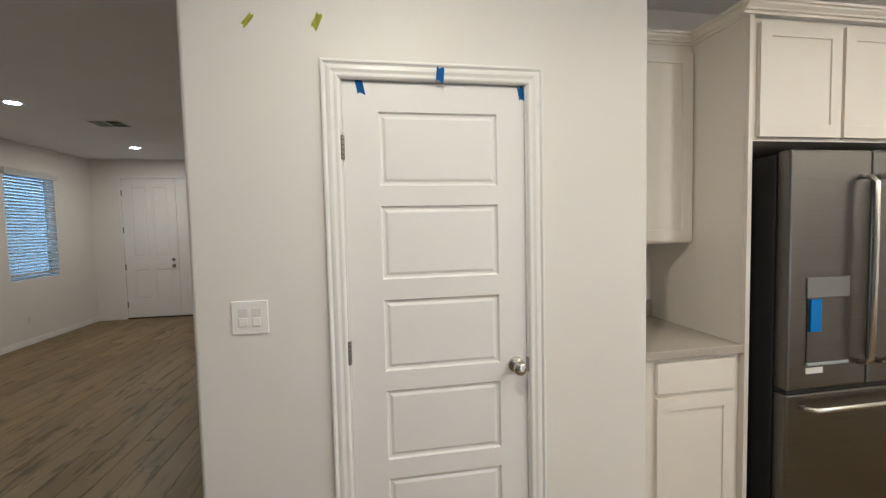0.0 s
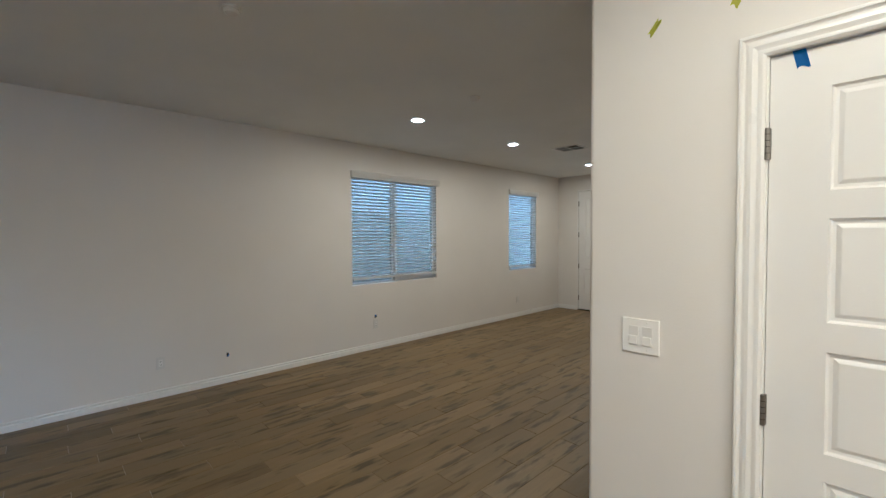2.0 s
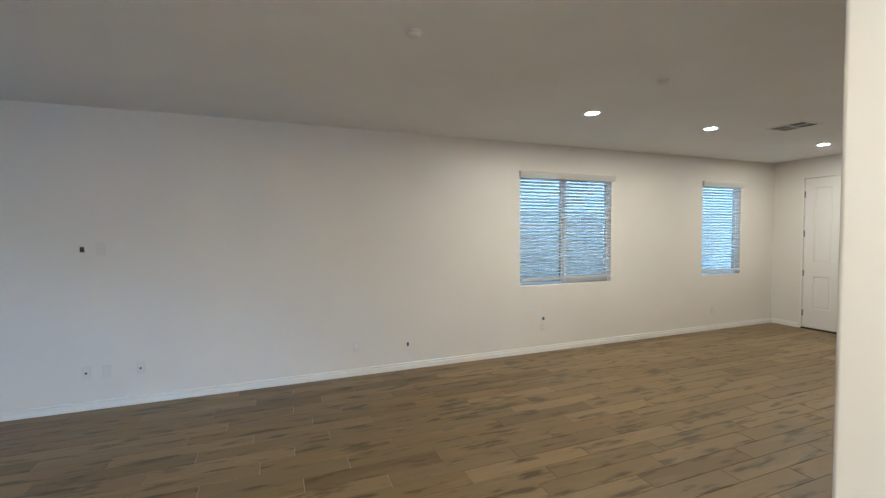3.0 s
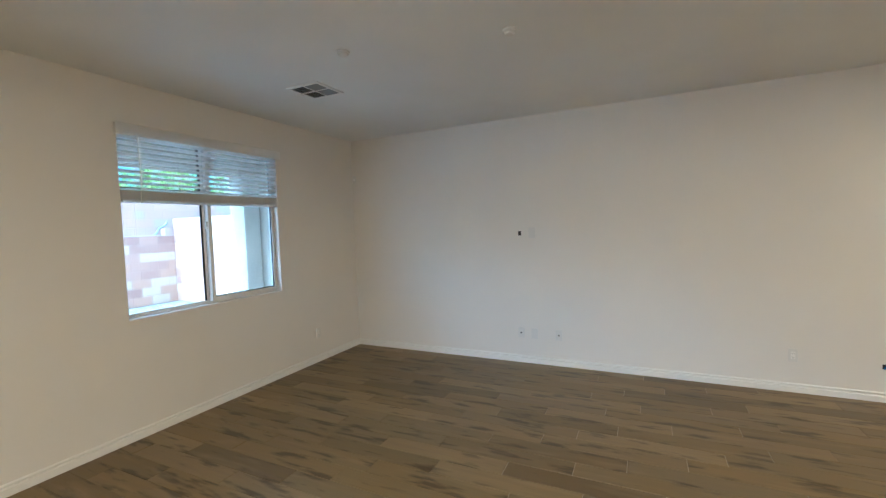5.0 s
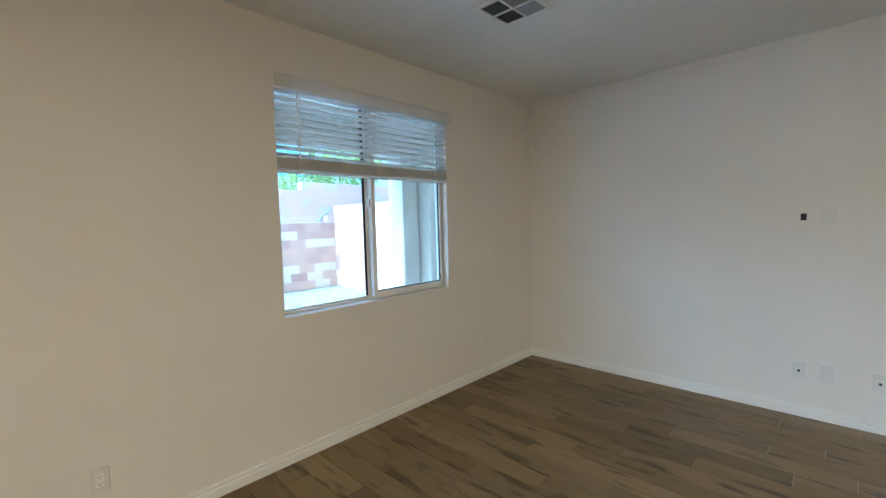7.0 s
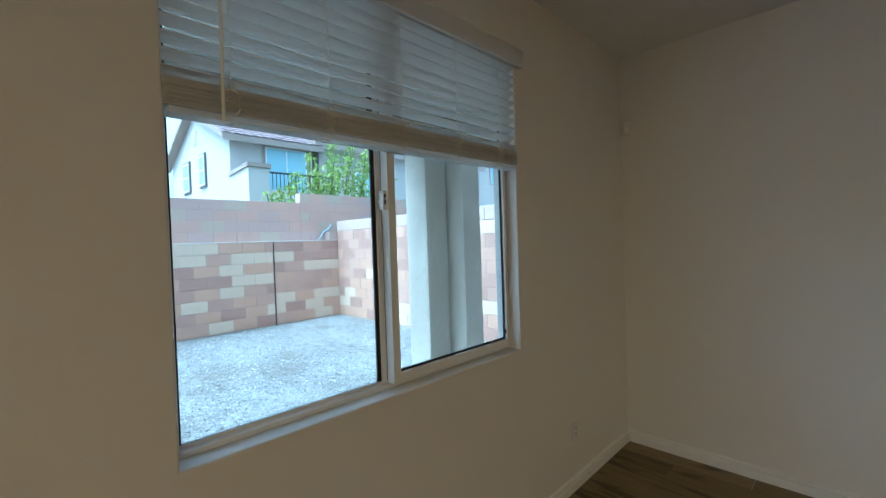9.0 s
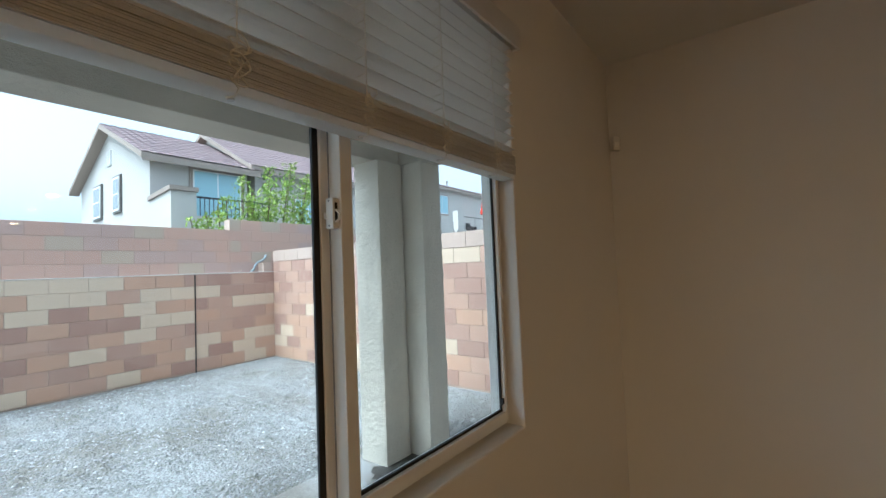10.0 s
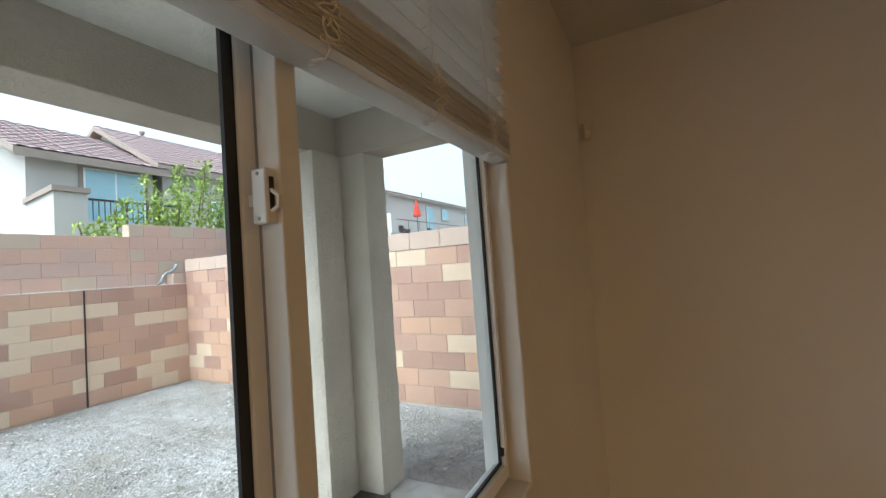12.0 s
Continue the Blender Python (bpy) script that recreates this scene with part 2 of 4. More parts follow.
link(GLASS, _fr.outputs[0], _f2.inputs[0])
link(GLASS, _f2.outputs[0], _mx.inputs[0])
link(GLASS, _tr.outputs[0], _mx.inputs[1])
link(GLASS, _gl.outputs[0], _mx.inputs[2])
link(GLASS, _mx.outputs[0], _n["Material Output"].inputs[0])


# ---- mesh helpers ----
def mesh_of(name, bm, mat, smooth=False):
    me = bpy.data.meshes.new(name)
    bmesh.ops.recalc_face_normals(bm, faces=bm.faces)
    bm.to_mesh(me)
    bm.free()
    me.materials.append(mat)
    if smooth:
        for p in me.polygons:
            p.use_smooth = True
    return me


def part(name, bm, mat, parent=None, label="", smooth=False):
    ob = new(name, mesh_of(name, bm, mat, smooth))
    if parent is not None:
        ob.parent = parent
    if label:
        ob["label"] = label
    return ob


def thing(name, m, label, category, group="", kind=""):
    ob = new(name)
    ob.matrix_world = m
    return tagged(ob, label, category, group, kind)


def box(x0, x1, y0, y1, z0, z1, bm=None, bevel=0.0):
    own = bmesh.new()
    bmesh.ops.create_cube(own, size=1)
    for v in own.verts:
        v.co = Vector(((x0 + x1) / 2 + v.co.x * (x1 - x0), (y0 + y1) / 2 + v.co.y * (y1 - y0), (z0 + z1) / 2 + v.co.z * (z1 - z0)))
    if bevel:
        bmesh.ops.bevel(own, geom=own.edges[:], offset=bevel, segments=2, affect="EDGES", profile=0.5)
    if bm is None:
        return own
    me = bpy.data.meshes.new("tmp")
    own.to_mesh(me)
    own.free()
    bm.from_mesh(me)
    bpy.data.meshes.remove(me)
    return bm


def lathe(profile, turn=None, steps=32, bm=None):
    """Rings of (radius, height) about z, closed at both ends, then turned by the matrix."""
    bm = bm or bmesh.new()
    turn = turn or Matrix()
    rings = []
    for r, h in profile:
        rings.append([bm.verts.new(turn @ Vector((r * math.cos(a), r * math.sin(a), h))) for a in (2 * math.pi * k / steps for k in range(steps))])
    for a, b in zip(rings, rings[1:]):
        for k in range(steps):
            bm.faces.new((a[k], a[(k + 1) % steps], b[(k + 1) % steps], b[k]))
    bm.faces.new(rings[0])
    bm.faces.new(rings[-1])
    return bm


def tube(points, r, bm=None, sides=6):
    bm = bm or bmesh.new()
    pts = [Vector(p) for p in points]
    rings = []
    for i, p in enumerate(pts):
        d = (pts[min(i + 1, len(pts) - 1)] - pts[max(i - 1, 0)]).normalized()
        u = d.orthogonal().normalized()
        if i and u.dot(last) < 0:
            u = -u
        if i:
            u = (last - d * last.dot(d)).normalized()
        last = u
        w = d.cross(u)
        rings.append([bm.verts.new(p + r * (math.cos(a) * u + math.sin(a) * w)) for a in (2 * math.pi * k / sides for k in range(sides))])
    for a, b in zip(rings, rings[1:]):
        for k in range(sides):
            bm.faces.new((a[k], a[(k + 1) % sides], b[(k + 1) % sides], b[k]))
    bm.faces.new(rings[0])
    bm.faces.new(rings[-1])
    return bm


def ring_strip(bm, levels, close):
    """Nested rectangles (x0, x1, z0, z1, y) joined into a moulded recess; the last one is filled if close."""
    rows = [[bm.verts.new((x, y, z)) for x, z in ((x0, z0), (x1, z0), (x1, z1), (x0, z1))] for x0, x1, z0, z1, y in levels]
    for a, b in zip(rows, rows[1:]):
        for k in range(4):
            bm.faces.new((a[k], a[(k + 1) % 4], b[(k + 1) % 4], b[k]))
    if close:
        bm.faces.new(rows[-1])


def panelled(x0, x1, z0, z1, panels, profile, thick, close=True, bm=None):
    """A board facing -y (front at y = 0) with moulded recesses, or with openings if not close. profile: (inset, depth) from the recess's edge."""
    bm = bm or bmesh.new()
    grow = -min(i for i, _ in profile)
    holes = [(a - grow, b + grow, max(c - grow, z0), d + grow) for a, b, c, d in panels]
    xs = sorted({x0, x1, *(v for h in holes for v in h[:2])})
    zs = sorted({z0, z1, *(v for h in holes for v in h[2:])})
    for y, open_only in ((0.0, False), (thick, True)):
        if open_only and close:
            continue
        for xa, xb in zip(xs, xs[1:]):
            for za, zb in zip(zs, zs[1:]):
                cx, cz = (xa + xb) / 2, (za + zb) / 2
                if any(h[0] < cx < h[1] and h[2] < cz < h[3] for h in holes):
                    continue
                bm.faces.new([bm.verts.new((x, y, z)) for x, z in ((xa, za), (xb, za), (xb, zb), (xa, zb))])
    for a, b, c, d in panels:
        floor_door = c <= z0 and not close
        ring_strip(bm, [(a + i, b - i, c if floor_door else max(c + i, z0), d - i, h) for i, h in profile], close)
    rows = [[bm.verts.new((x, y, z)) for x, z in ((x0, z0), (x1, z0), (x1, z1), (x0, z1))] for y in (0.0, thick)]
    for k in range(4):
        bm.faces.new((rows[0][k], rows[0][(k + 1) % 4], rows[1][(k + 1) % 4], rows[1][k]))
    if close:
        bm.faces.new(rows[1])
    bmesh.ops.remove_doubles(bm, verts=bm.verts, dist=1e-5)
    return bm


def sweep(profile, length):
    """A moulding along +x from 0 to length; profile of (out, up), out towards -y."""
    bm = bmesh.new()
    ends = [[bm.verts.new((x, -o, u)) for o, u in profile] for x in (0, length)]
    n = len(profile)
    for k in range(n):
        bm.faces.new((ends[0][k], ends[0][(k + 1) % n], ends[1][(k + 1) % n], ends[1][k]))
    bm.faces.new(ends[0])
    bm.faces.new(ends[1])
    return bm


ROUND = [(-0.007, 0.0), (-0.0045, 0.0006), (-0.002, 0.002), (-0.0006, 0.0045), (0.0, 0.007), (0.0, 0.2)]
SHARP = [(0.0, 0.0), (0.0, 0.2)]


def wall(name, m, length, openings, label, profile=ROUND, thick=0.2, height=ZC, mat=None):
    profile = [(i, min(d, thick) if d < 0.2 else thick) for i, d in profile]
    ob = part(name, panelled(0, length, 0, height, openings, profile, thick, False), mat or WALL)
    ob.matrix_world = m
    return tagged(ob, label, "wall", kind="structure")


# ---- the shell of the house ----
wall("wall_west", pose(XL, YB - 0.2, 0, 0, 0, 90), YF - YB + 0.4,
     [(3.045 - YB + 0.2, 4.53 - YB + 0.2, VZ0, VZ1), (6.36 - YB + 0.2, 7.24 - YB + 0.2, VZ0, VZ1)],
     "warm white painted wall with two blind-covered windows", thick=0.125)
XN, YN = 1.0, -2.10                             # the inner corner beyond the nook
wall("wall_south", pose(XN, YB, 0, 0, 0, 180), XN - XL, [(XN + 1.786, XN + 3.275, WZ0, WZ1)],
     "warm white painted wall with the sliding window to the yard", thick=0.125)
wall("wall_nook_east", pose(XN, YN - 0.004, 0, 0, 0, -90), YN - YB + 0.2, [], "plain white painted wall closing the nook")
wall("wall_south_east", pose(XR, YN, 0, 0, 0, 180), XR - XN, [], "plain white painted wall")
wall("wall_north", pose(XL, YF, 0), PX0 - XL, [(-4.155 - XL, -2.45 - XL, 0, 2.45)], "white painted front wall round the entry door", SHARP)
wall("wall_pantry_front", pose(PX0 + 0.02, YP, 0), PX1 - PX0 - 0.04, [(-0.085 - PX0 - 0.02, 0.647 - PX0 - 0.02, 0, 2.05)],
     "white painted pantry wall with a door and tape marks", SHARP, 0.12)
wall("wall_pantry_west", pose(PX0, YF, 0, 0, 0, -90), YF - YP - 0.02, [], "white painted wall beside the pantry", thick=0.12)
wall("wall_pantry_east", pose(PX1, YP + 0.02, 0, 0, 0, 90), YK - YP - 0.02, [], "white painted short wall between pantry and kitchen", thick=0.12)
wall("wall_kitchen", pose(PX1, YK, 0), XR - PX1, [], "white painted kitchen wall behind the cabinets")
DY0, DY1 = -2.0, -0.9                           # glazed door in the east wall
wall("wall_east", pose(XR, YK + 0.2, 0, 0, 0, -90), YK - YN + 0.4, [(YK + 0.2 - DY1, YK + 0.2 - DY0, 0.0, 2.4)], "plain white painted wall with a glazed door", SHARP)
for n, (cx, a0) in enumerate(((PX0 + 0.02, 180), (PX1 - 0.02, 270))):
    bm = bmesh.new()
    cols = [[bm.verts.new((cx + 0.02 * math.cos(radians(a0 + 9 * k)), YP + 0.02 + 0.02 * math.sin(radians(a0 + 9 * k)), z)) for z in (0, ZC)] for k in range(11)]
    for a, b in zip(cols, cols[1:]):
        bm.faces.new((a[0], b[0], b[1], a[1]))
    cor = bm.verts.new((cx, YP + 0.02, 0))
    top = bm.verts.new((cx, YP + 0.02, ZC))
    bm.faces.new((cols[0][0], cols[0][1], top, cor))
    bm.faces.new((cols[-1][0], cor, top, cols[-1][1]))
    tagged(part("trim", bm, WALL, smooth=False), "rounded white painted wall corner", "corner bead", kind="structure")

tagged(part("ceiling", box(XL - 0.2, XR + 0.2, YB - 0.2, YF + 0.2, ZC, ZC + 0.15), CEIL), "flat off-white textured ceiling", "ceiling", kind="structure")
floor = tagged(part("floor", box(XN + 0.2, XR + 0.2, YN - 0.2, YF + 0.2, -0.16, -0.004, box(XL - 0.2, XN + 0.2, YB - 0.2, YF + 0.2, -0.16, -0.004)), GROUT), "brown wood-look plank tile floor with pale grout", "floor", kind="structure")

BASE = [(0, 0), (0.016, 0), (0.016, 0.047), (0.012, 0.052), (0.002, 0.054), (0.002, 0.061), (0.011, 0.064), (0.012, 0.072), (0.007, 0.078), (0, 0.080)]


def baseboard(m, length):
    ob = part("baseboard", sweep(BASE, length), TRIM)
    ob.matrix_world = m
    tagged(ob, "white moulded baseboard along the floor", "baseboard", kind="structure")


baseboard(pose(XL, YB, 0, 0, 0, 90), YF - YB)
baseboard(pose(XN, YB, 0, 0, 0, 180), XN - XL - 0.015)
baseboard(pose(XL + 0.015, YF, 0), -4.165 - XL - 0.015)
baseboard(pose(-2.44, YF, 0), PX0 + 2.44)
baseboard(pose(PX0, YF - 0.015, 0, 0, 0, -90), YF - YP - 0.035)
baseboard(pose(PX0 + 0.02, YP, 0), -0.1455 - PX0 - 0.02)
baseboard(pose(0.7125, YP, 0), PX1 - 0.7125 - 0.02)


# ---- windows and blinds ----
def bars(w, h, b, y0, y1, bevel=0.003):
    """Four bars of a frame as separate meshes: x from 0 to w, z from 0 to h."""
    return [box(0, b, y0, y1, 0, h, bevel=bevel), box(w - b, w, y0, y1, 0, h, bevel=bevel), box(b, w - b, y0, y1, 0, b, bevel=bevel), box(b, w - b, y0, y1, h - b, h, bevel=bevel)]


def moved(bm, x, y, z):
    bmesh.ops.translate(bm, verts=bm.verts, vec=(x, y, z))
    return bm


def pane(x0, x1, y, z0, z1, parent):
    g = part("pane", box(x0, x1, y, y + 0.004, z0, z1), GLASS, parent)
    g.visible_shadow = False
    return g


def gasket(x0, x1, y, z0, z1, parent, b=0.011):
    for g in bars(x1 - x0, z1 - z0, b, 0, 0.006, 0):
        part("gasket", moved(g, x0, y, z0), BLACK, parent)


def window(name, m, w, h, label, slides=True):
    """A white vinyl slider. Local x to the right, y outwards from the inner wall face, z up from the sill."""
    ob = thing(name, m, label, "window", kind="structure")
    for b in bars(w, h, 0.017, 0.075, 0.130, 0.002):
        part("window_frame", b, VINYL, ob)
    part("sill_track", box(0.017, w - 0.017, 0.097, 0.102, 0.017, 0.028, bevel=0.002), VINYL, ob)
    if not slides:
        gasket(0.017, w - 0.017, 0.103, 0.017, h - 0.017, ob, 0.010)
        pane(0.02, w - 0.02, 0.109, 0.02, h - 0.02, ob)
        return ob
    mid = w * 0.4725
    # fixed light, outer track
    part("interlock", box(mid - 0.002, mid + 0.026, 0.098, 0.126, 0.017, h - 0.017, bevel=0.003), VINYL, ob)
    gasket(0.017, mid - 0.002, 0.103, 0.017, h - 0.017, ob, 0.010)
    part("gasket", box(mid - 0.020, mid - 0.0125, 0.101, 0.1085, 0.0275, h - 0.0275), BLACK, ob)
    pane(0.02, mid - 0.004, 0.109, 0.02, h - 0.02, ob)
    # sliding sash, inner track
    sash = thing("sash", Matrix(), "", "")
    sash.parent = ob
    x0, x1, z0, z1 = mid + 0.018, w - 0.0175, 0.0175, h - 0.0175
    for b, (bx0, bx1, bz0, bz1) in (("meeting_stile", (x0, x0 + 0.036, z0, z1)), ("stile", (x1 - 0.018, x1, z0, z1)), ("bottom_rail", (x0 + 0.036, x1 - 0.018, z0, z0 + 0.036)), ("top_rail", (x0 + 0.036, x1 - 0.018, z1 - 0.036, z1))):
        part(b, box(bx0, bx1, 0.048 if b == "meeting_stile" else 0.056, 0.096, bz0, bz1, bevel=0.003), VINYL, sash)
    part("groove", box(x0 - 0.0006, x0 + 0.001, 0.088, 0.093, z0 + 0.01, z1 - 0.01), SCREEN, sash)
    for gx0, gx1, gz0, gz1 in ((x1 - 0.026, x1 - 0.018, z0 + 0.044, z1 - 0.044), (x0 + 0.036, x1 - 0.018, z0 + 0.036, z0 + 0.044), (x0 + 0.036, x1 - 0.018, z1 - 0.044, z1 - 0.036)):
        part("gasket", box(gx0, gx1, 0.070, 0.077, gz0, gz1), BLACK, sash)
    pane(x0 + 0.034, x1 - 0.016, 0.0775, z0 + 0.034, z1 - 0.034, sash)
    lz = 0.684
    latch = part("latch", box(x0 - 0.018, x0 - 0.0003, 0.055, 0.082, lz, lz + 0.072, bevel=0.003), VINYL, sash, "white plastic window latch")
    part("latch_slot", box(x0 - 0.0125, x0 - 0.006, 0.0535, 0.0555, lz + 0.018, lz + 0.060), DARK, latch)
    part("latch_lever", tube([(x0 - 0.010, 0.055, lz + 0.016), (x0 - 0.008, 0.045, lz + 0.021), (x0 - 0.007, 0.044, lz + 0.034), (x0 - 0.010, 0.055, lz + 0.043)], 0.003), VINYL, latch)
    part("keeper", box(x0 - 0.017, x0 - 0.008, 0.0825, 0.090, lz + 0.024, lz + 0.040, bevel=0.001), VINYL, latch)
    for z in (lz + 0.007, lz + 0.065):
        part("screw", lathe([(0, 0), (0.0026, 0), (0.0026, 0.001), (0, 0.0013)], pose(x0 - 0.018, 0.069, z, 0, -90, 0), 10), SCREEN, latch)
    part("stop", box(w - 0.048, w - 0.038, 0.060, 0.070, 0.082, 0.102), BLACK, ob)
    return ob


def slat_mesh(w, width=0.05):
    bm = bmesh.new()
    rows = []
    for y, z in ((-0.5, -0.0022), (-0.25, 0.0006), (0, 0.0016), (0.25, 0.0006), (0.5, -0.0022)):
        rows.append([bm.verts.new((x, y * width, z + d)) for x, d in ((0, 0), (w, 0), (w, 0.0028), (0, 0.0028))])
    for a, b in zip(rows, rows[1:]):
        for k in range(4):
            bm.faces.new((a[k], a[(k + 1) % 4], b[(k + 1) % 4], b[k]))
    bm.faces.new(rows[0])
    bm.faces.new(rows[-1])
    return mesh_of("slat", bm, BLIND)


def blind(m, w, top, bottom, stacked, tilt, cords, tangled, label, wand=None, pitch=0.0428):
    """Faux-wood blind in an opening. Local as for window, z from the sill."""
    ob = thing("window_blind", m, label, "window blind", "faux-wood blinds")
    part("valance", box(-0.02, w + 0.045, -0.034, -0.022, top - 0.052, top + 0.035, bevel=0.003), BLIND, ob)
    part("valance_return", box(-0.02, -0.008, -0.022, -0.002, top - 0.052, top + 0.035, bevel=0.002), BLIND, ob)
    part("valance_return", box(w + 0.033, w + 0.045, -0.022, -0.002, top - 0.052, top + 0.035, bevel=0.002), BLIND, ob)
    part("head_rail", box(0.006, w - 0.006, 0.004, 0.054, top - 0.045, top, bevel=0.002), BLIND, ob)
    part("bottom_rail", box(0.008, w - 0.008, -0.012, 0.042, bottom, bottom + 0.019, bevel=0.003), BLIND, ob)
    sl = slat_mesh(w + 0.004)
    z = bottom + 0.021
    random.seed(5)
    for k in range(stacked):
        s = new("slat", sl)
        s.parent, s.matrix_local = ob, pose(-0.002 + random.uniform(-0.0015, 0.0015), 0.012 + random.uniform(-0.002, 0.002), z + 0.0022, random.uniform(-0.6, 0.6))
        z += 0.0036
    low = z + 0.03 if stacked else z + 0.022
    n = int((top - 0.05 - low) / pitch) + 2
    for k in range(n):
        zz = top - 0.06 - k * pitch
        if zz < z + 0.012:
            break
        s = new("slat", sl)
        s.parent, s.matrix_local = ob, pose(-0.002, 0.012, zz, tilt + random.uniform(-1.2, 1.2), random.uniform(-0.08, 0.08))
    for c in cords:
        for y in (-0.012, 0.042):
            part("ladder_cord", tube([(c, y, bottom + 0.02), (c + 0.001, y, (top + bottom) / 2), (c, y, top - 0.04)], 0.0015, sides=5), CORD, ob)
        rung = bmesh.new()
        for k in range(n):
            zz = top - 0.06 - k * pitch
            if zz > z:
                tube([(c, -0.012, zz + 0.012), (c + 0.012, 0.005, zz + 0.001), (c, 0.042, zz - 0.008)], 0.0011, rung, 4)
        part("ladder_rungs", rung, CORD, ob)
        if tangled:
            random.seed(int(c * 1000))
            pts = []
            for k in range(60):
                a = k * 0.62
                f = k / 59
                pts.append((c + 0.013 * math.sin(a) + 0.009 * math.sin(1.37 * a + c * 9), -0.0165 - 0.005 * (1 + math.sin(1.7 * a)), bottom + 0.095 - 0.075 * f + 0.013 * math.cos(a)))
            pts += [(c, -0.016, bottom + 0.01), (c - 0.004, -0.012, bottom - 0.004), (c - 0.015, 0.002, bottom - 0.006)]
            part("cord_tangle", tube(pts, 0.0018, sides=5), CORD, ob, "bunched pale ladder cord")
        part("cord_button", lathe([(0.0, -0.004), (0.006, -0.004), (0.007, 0.0)], Matrix.Translation((c, 0.014, bottom)), 12), PLATE, ob)
    if wand:
        part("tilt_wand", tube([(wand, -0.040, bottom - 0.012), (wand + 0.003, -0.040, (bottom + top) / 2), (wand, -0.038, top - 0.05)], 0.0045, sides=6), CORD, ob, "hanging pale tilt wand")
    return ob


WH = WZ1 - WZ0
mB = pose(-1.786, YB, WZ0, 0, 0, 180)
window("window_1", mB, 1.489, WH, "white vinyl sliding window with black gaskets")
blind(mB, 1.489, WH - 0.002, 1.828 - WZ0, 20, -16, (0.155, 0.455, 0.757, 1.055, 1.345), True,
      "white faux-wood blind pulled half up with stacked slats", wand=0.125)
mW1 = pose(XL, 3.045, VZ0, 0, 0, 90)
window("window_2", mW1, 1.485, WH, "white vinyl sliding window behind a lowered blind")
blind(mW1, 1.485, WH - 0.002, 0.062, 3, -24, (0.14, 0.62, 1.3), False, "white faux-wood blind lowered with open slats", wand=1.38)
mW2 = pose(XL, 6.36, VZ0, 0, 0, 90)
window("window_3", mW2, 0.88, WH, "narrow white vinyl window behind a lowered blind", False)
blind(mW2, 0.88, WH - 0.002, 0.05, 3, -24, (0.12, 0.76), False, "narrow white faux-wood blind lowered with open slats")

# Unseen partition, added to stop the patio door's light reaching the kitchen.
tagged(part("wall_light_block", box(3.05, XR - 0.003, -0.86, -0.74, 0.002, 2.737), WALL), "unseen white partition added to keep door light off the kitchen", "wall", kind="structure")
patio_door = thing("window_4", pose(XR, DY1, 0, 0, 0, -90), "white framed glazed patio door", "patio door", kind="structure")
for b in bars(DY1 - DY0, 2.4, 0.06, 0.09, 0.15):
    part("window_frame", b, VINYL, patio_door)
pane(0.06, DY1 - DY0 - 0.06, 0.12, 0.06, 2.34, patio_door)
glow = new("sky_lamp", bpy.data.lights.new("sky_lamp", "AREA"))
glow.data.shape, glow.data.size, glow.data.size_y = "RECTANGLE", DY1 - DY0 - 0.14, 0.9
glow.data.energy, glow.data.color = DOOR_W, (0.93, 0.97, 1.0)
glow.matrix_world = pose(XR + 0.55, (DY0 + DY1) / 2, 1.9, 0, 54, 0) @ pose(0, 0, 0, 0, 0, 90)
glow.data.spread = radians(66)


# ---- doors ----
CASE_W = 0.066
CASING = [(0, 0), (0.017, 0), (0.019, 0.003), (0.019, 0.009), (0.0145, 0.013), (0.0125, 0.017), (0.0155, 0.025), (0.0165, 0.034), (0.0135, 0.042), (0.0125, 0.047), (0.0135, 0.052), (0.0135, 0.058), (0.009, 0.064), (0.006, 0.066), (0, 0.066)]


def casing_frame(x0, x1, top, parent):
    """Mitred moulding round a door opening; x0, x1 and top are its inner edges, in the plane y = 0."""
    bm = bmesh.new()
    rows = []
    for o, u in CASING:
        u2 = CASE_W - u
        rows.append([bm.verts.new((x, -o, z)) for x, z in ((x0 - u2, 0), (x0 - u2, top + u2), (x1 + u2, top + u2), (x1 + u2, 0))])
    n = len(rows)
    for k in range(n):
        a, b = rows[k], rows[(k + 1) % n]
        for j in range(3):
            bm.faces.new((a[j], a[j + 1], b[j + 1], b[j]))
    return part("casing", bm, TRIM, parent)


STICK = [(0.0, 0.0), (0.0015, 0.003), (0.004, 0.0075), (0.007, 0.0095), (0.015, 0.0095), (0.024, 0.0045), (0.027, 0.0035), (0.030, 0.0035)]
pantry = thing("door_1", pose(0, YP, 0), "closed white five-panel pantry door with blue tape", "door", kind="structure")
pz = ((1.927, 1.648), (1.572, 1.289), (1.209, 0.928), (0.851, 0.572), (0.494, 0.215))
part("door_slab", moved(panelled(-0.071, 0.639, 0.012, 2.037, [(0.060, 0.525, b, a) for a, b in pz], STICK, 0.035), 0, 0.010, 0), DOOR, pantry)
jamb = box(-0.085, -0.0725, -0.001, 0.119, 0, 2.05)
box(0.6405, 0.647, -0.001, 0.119, 0, 2.05, jamb)
box(-0.0725, 0.6405, -0.001, 0.119, 2.0405, 2.05, jamb)
part("jamb", jamb, TRIM, pantry)
casing_frame(-0.078, 0.645, 2.040, pantry)
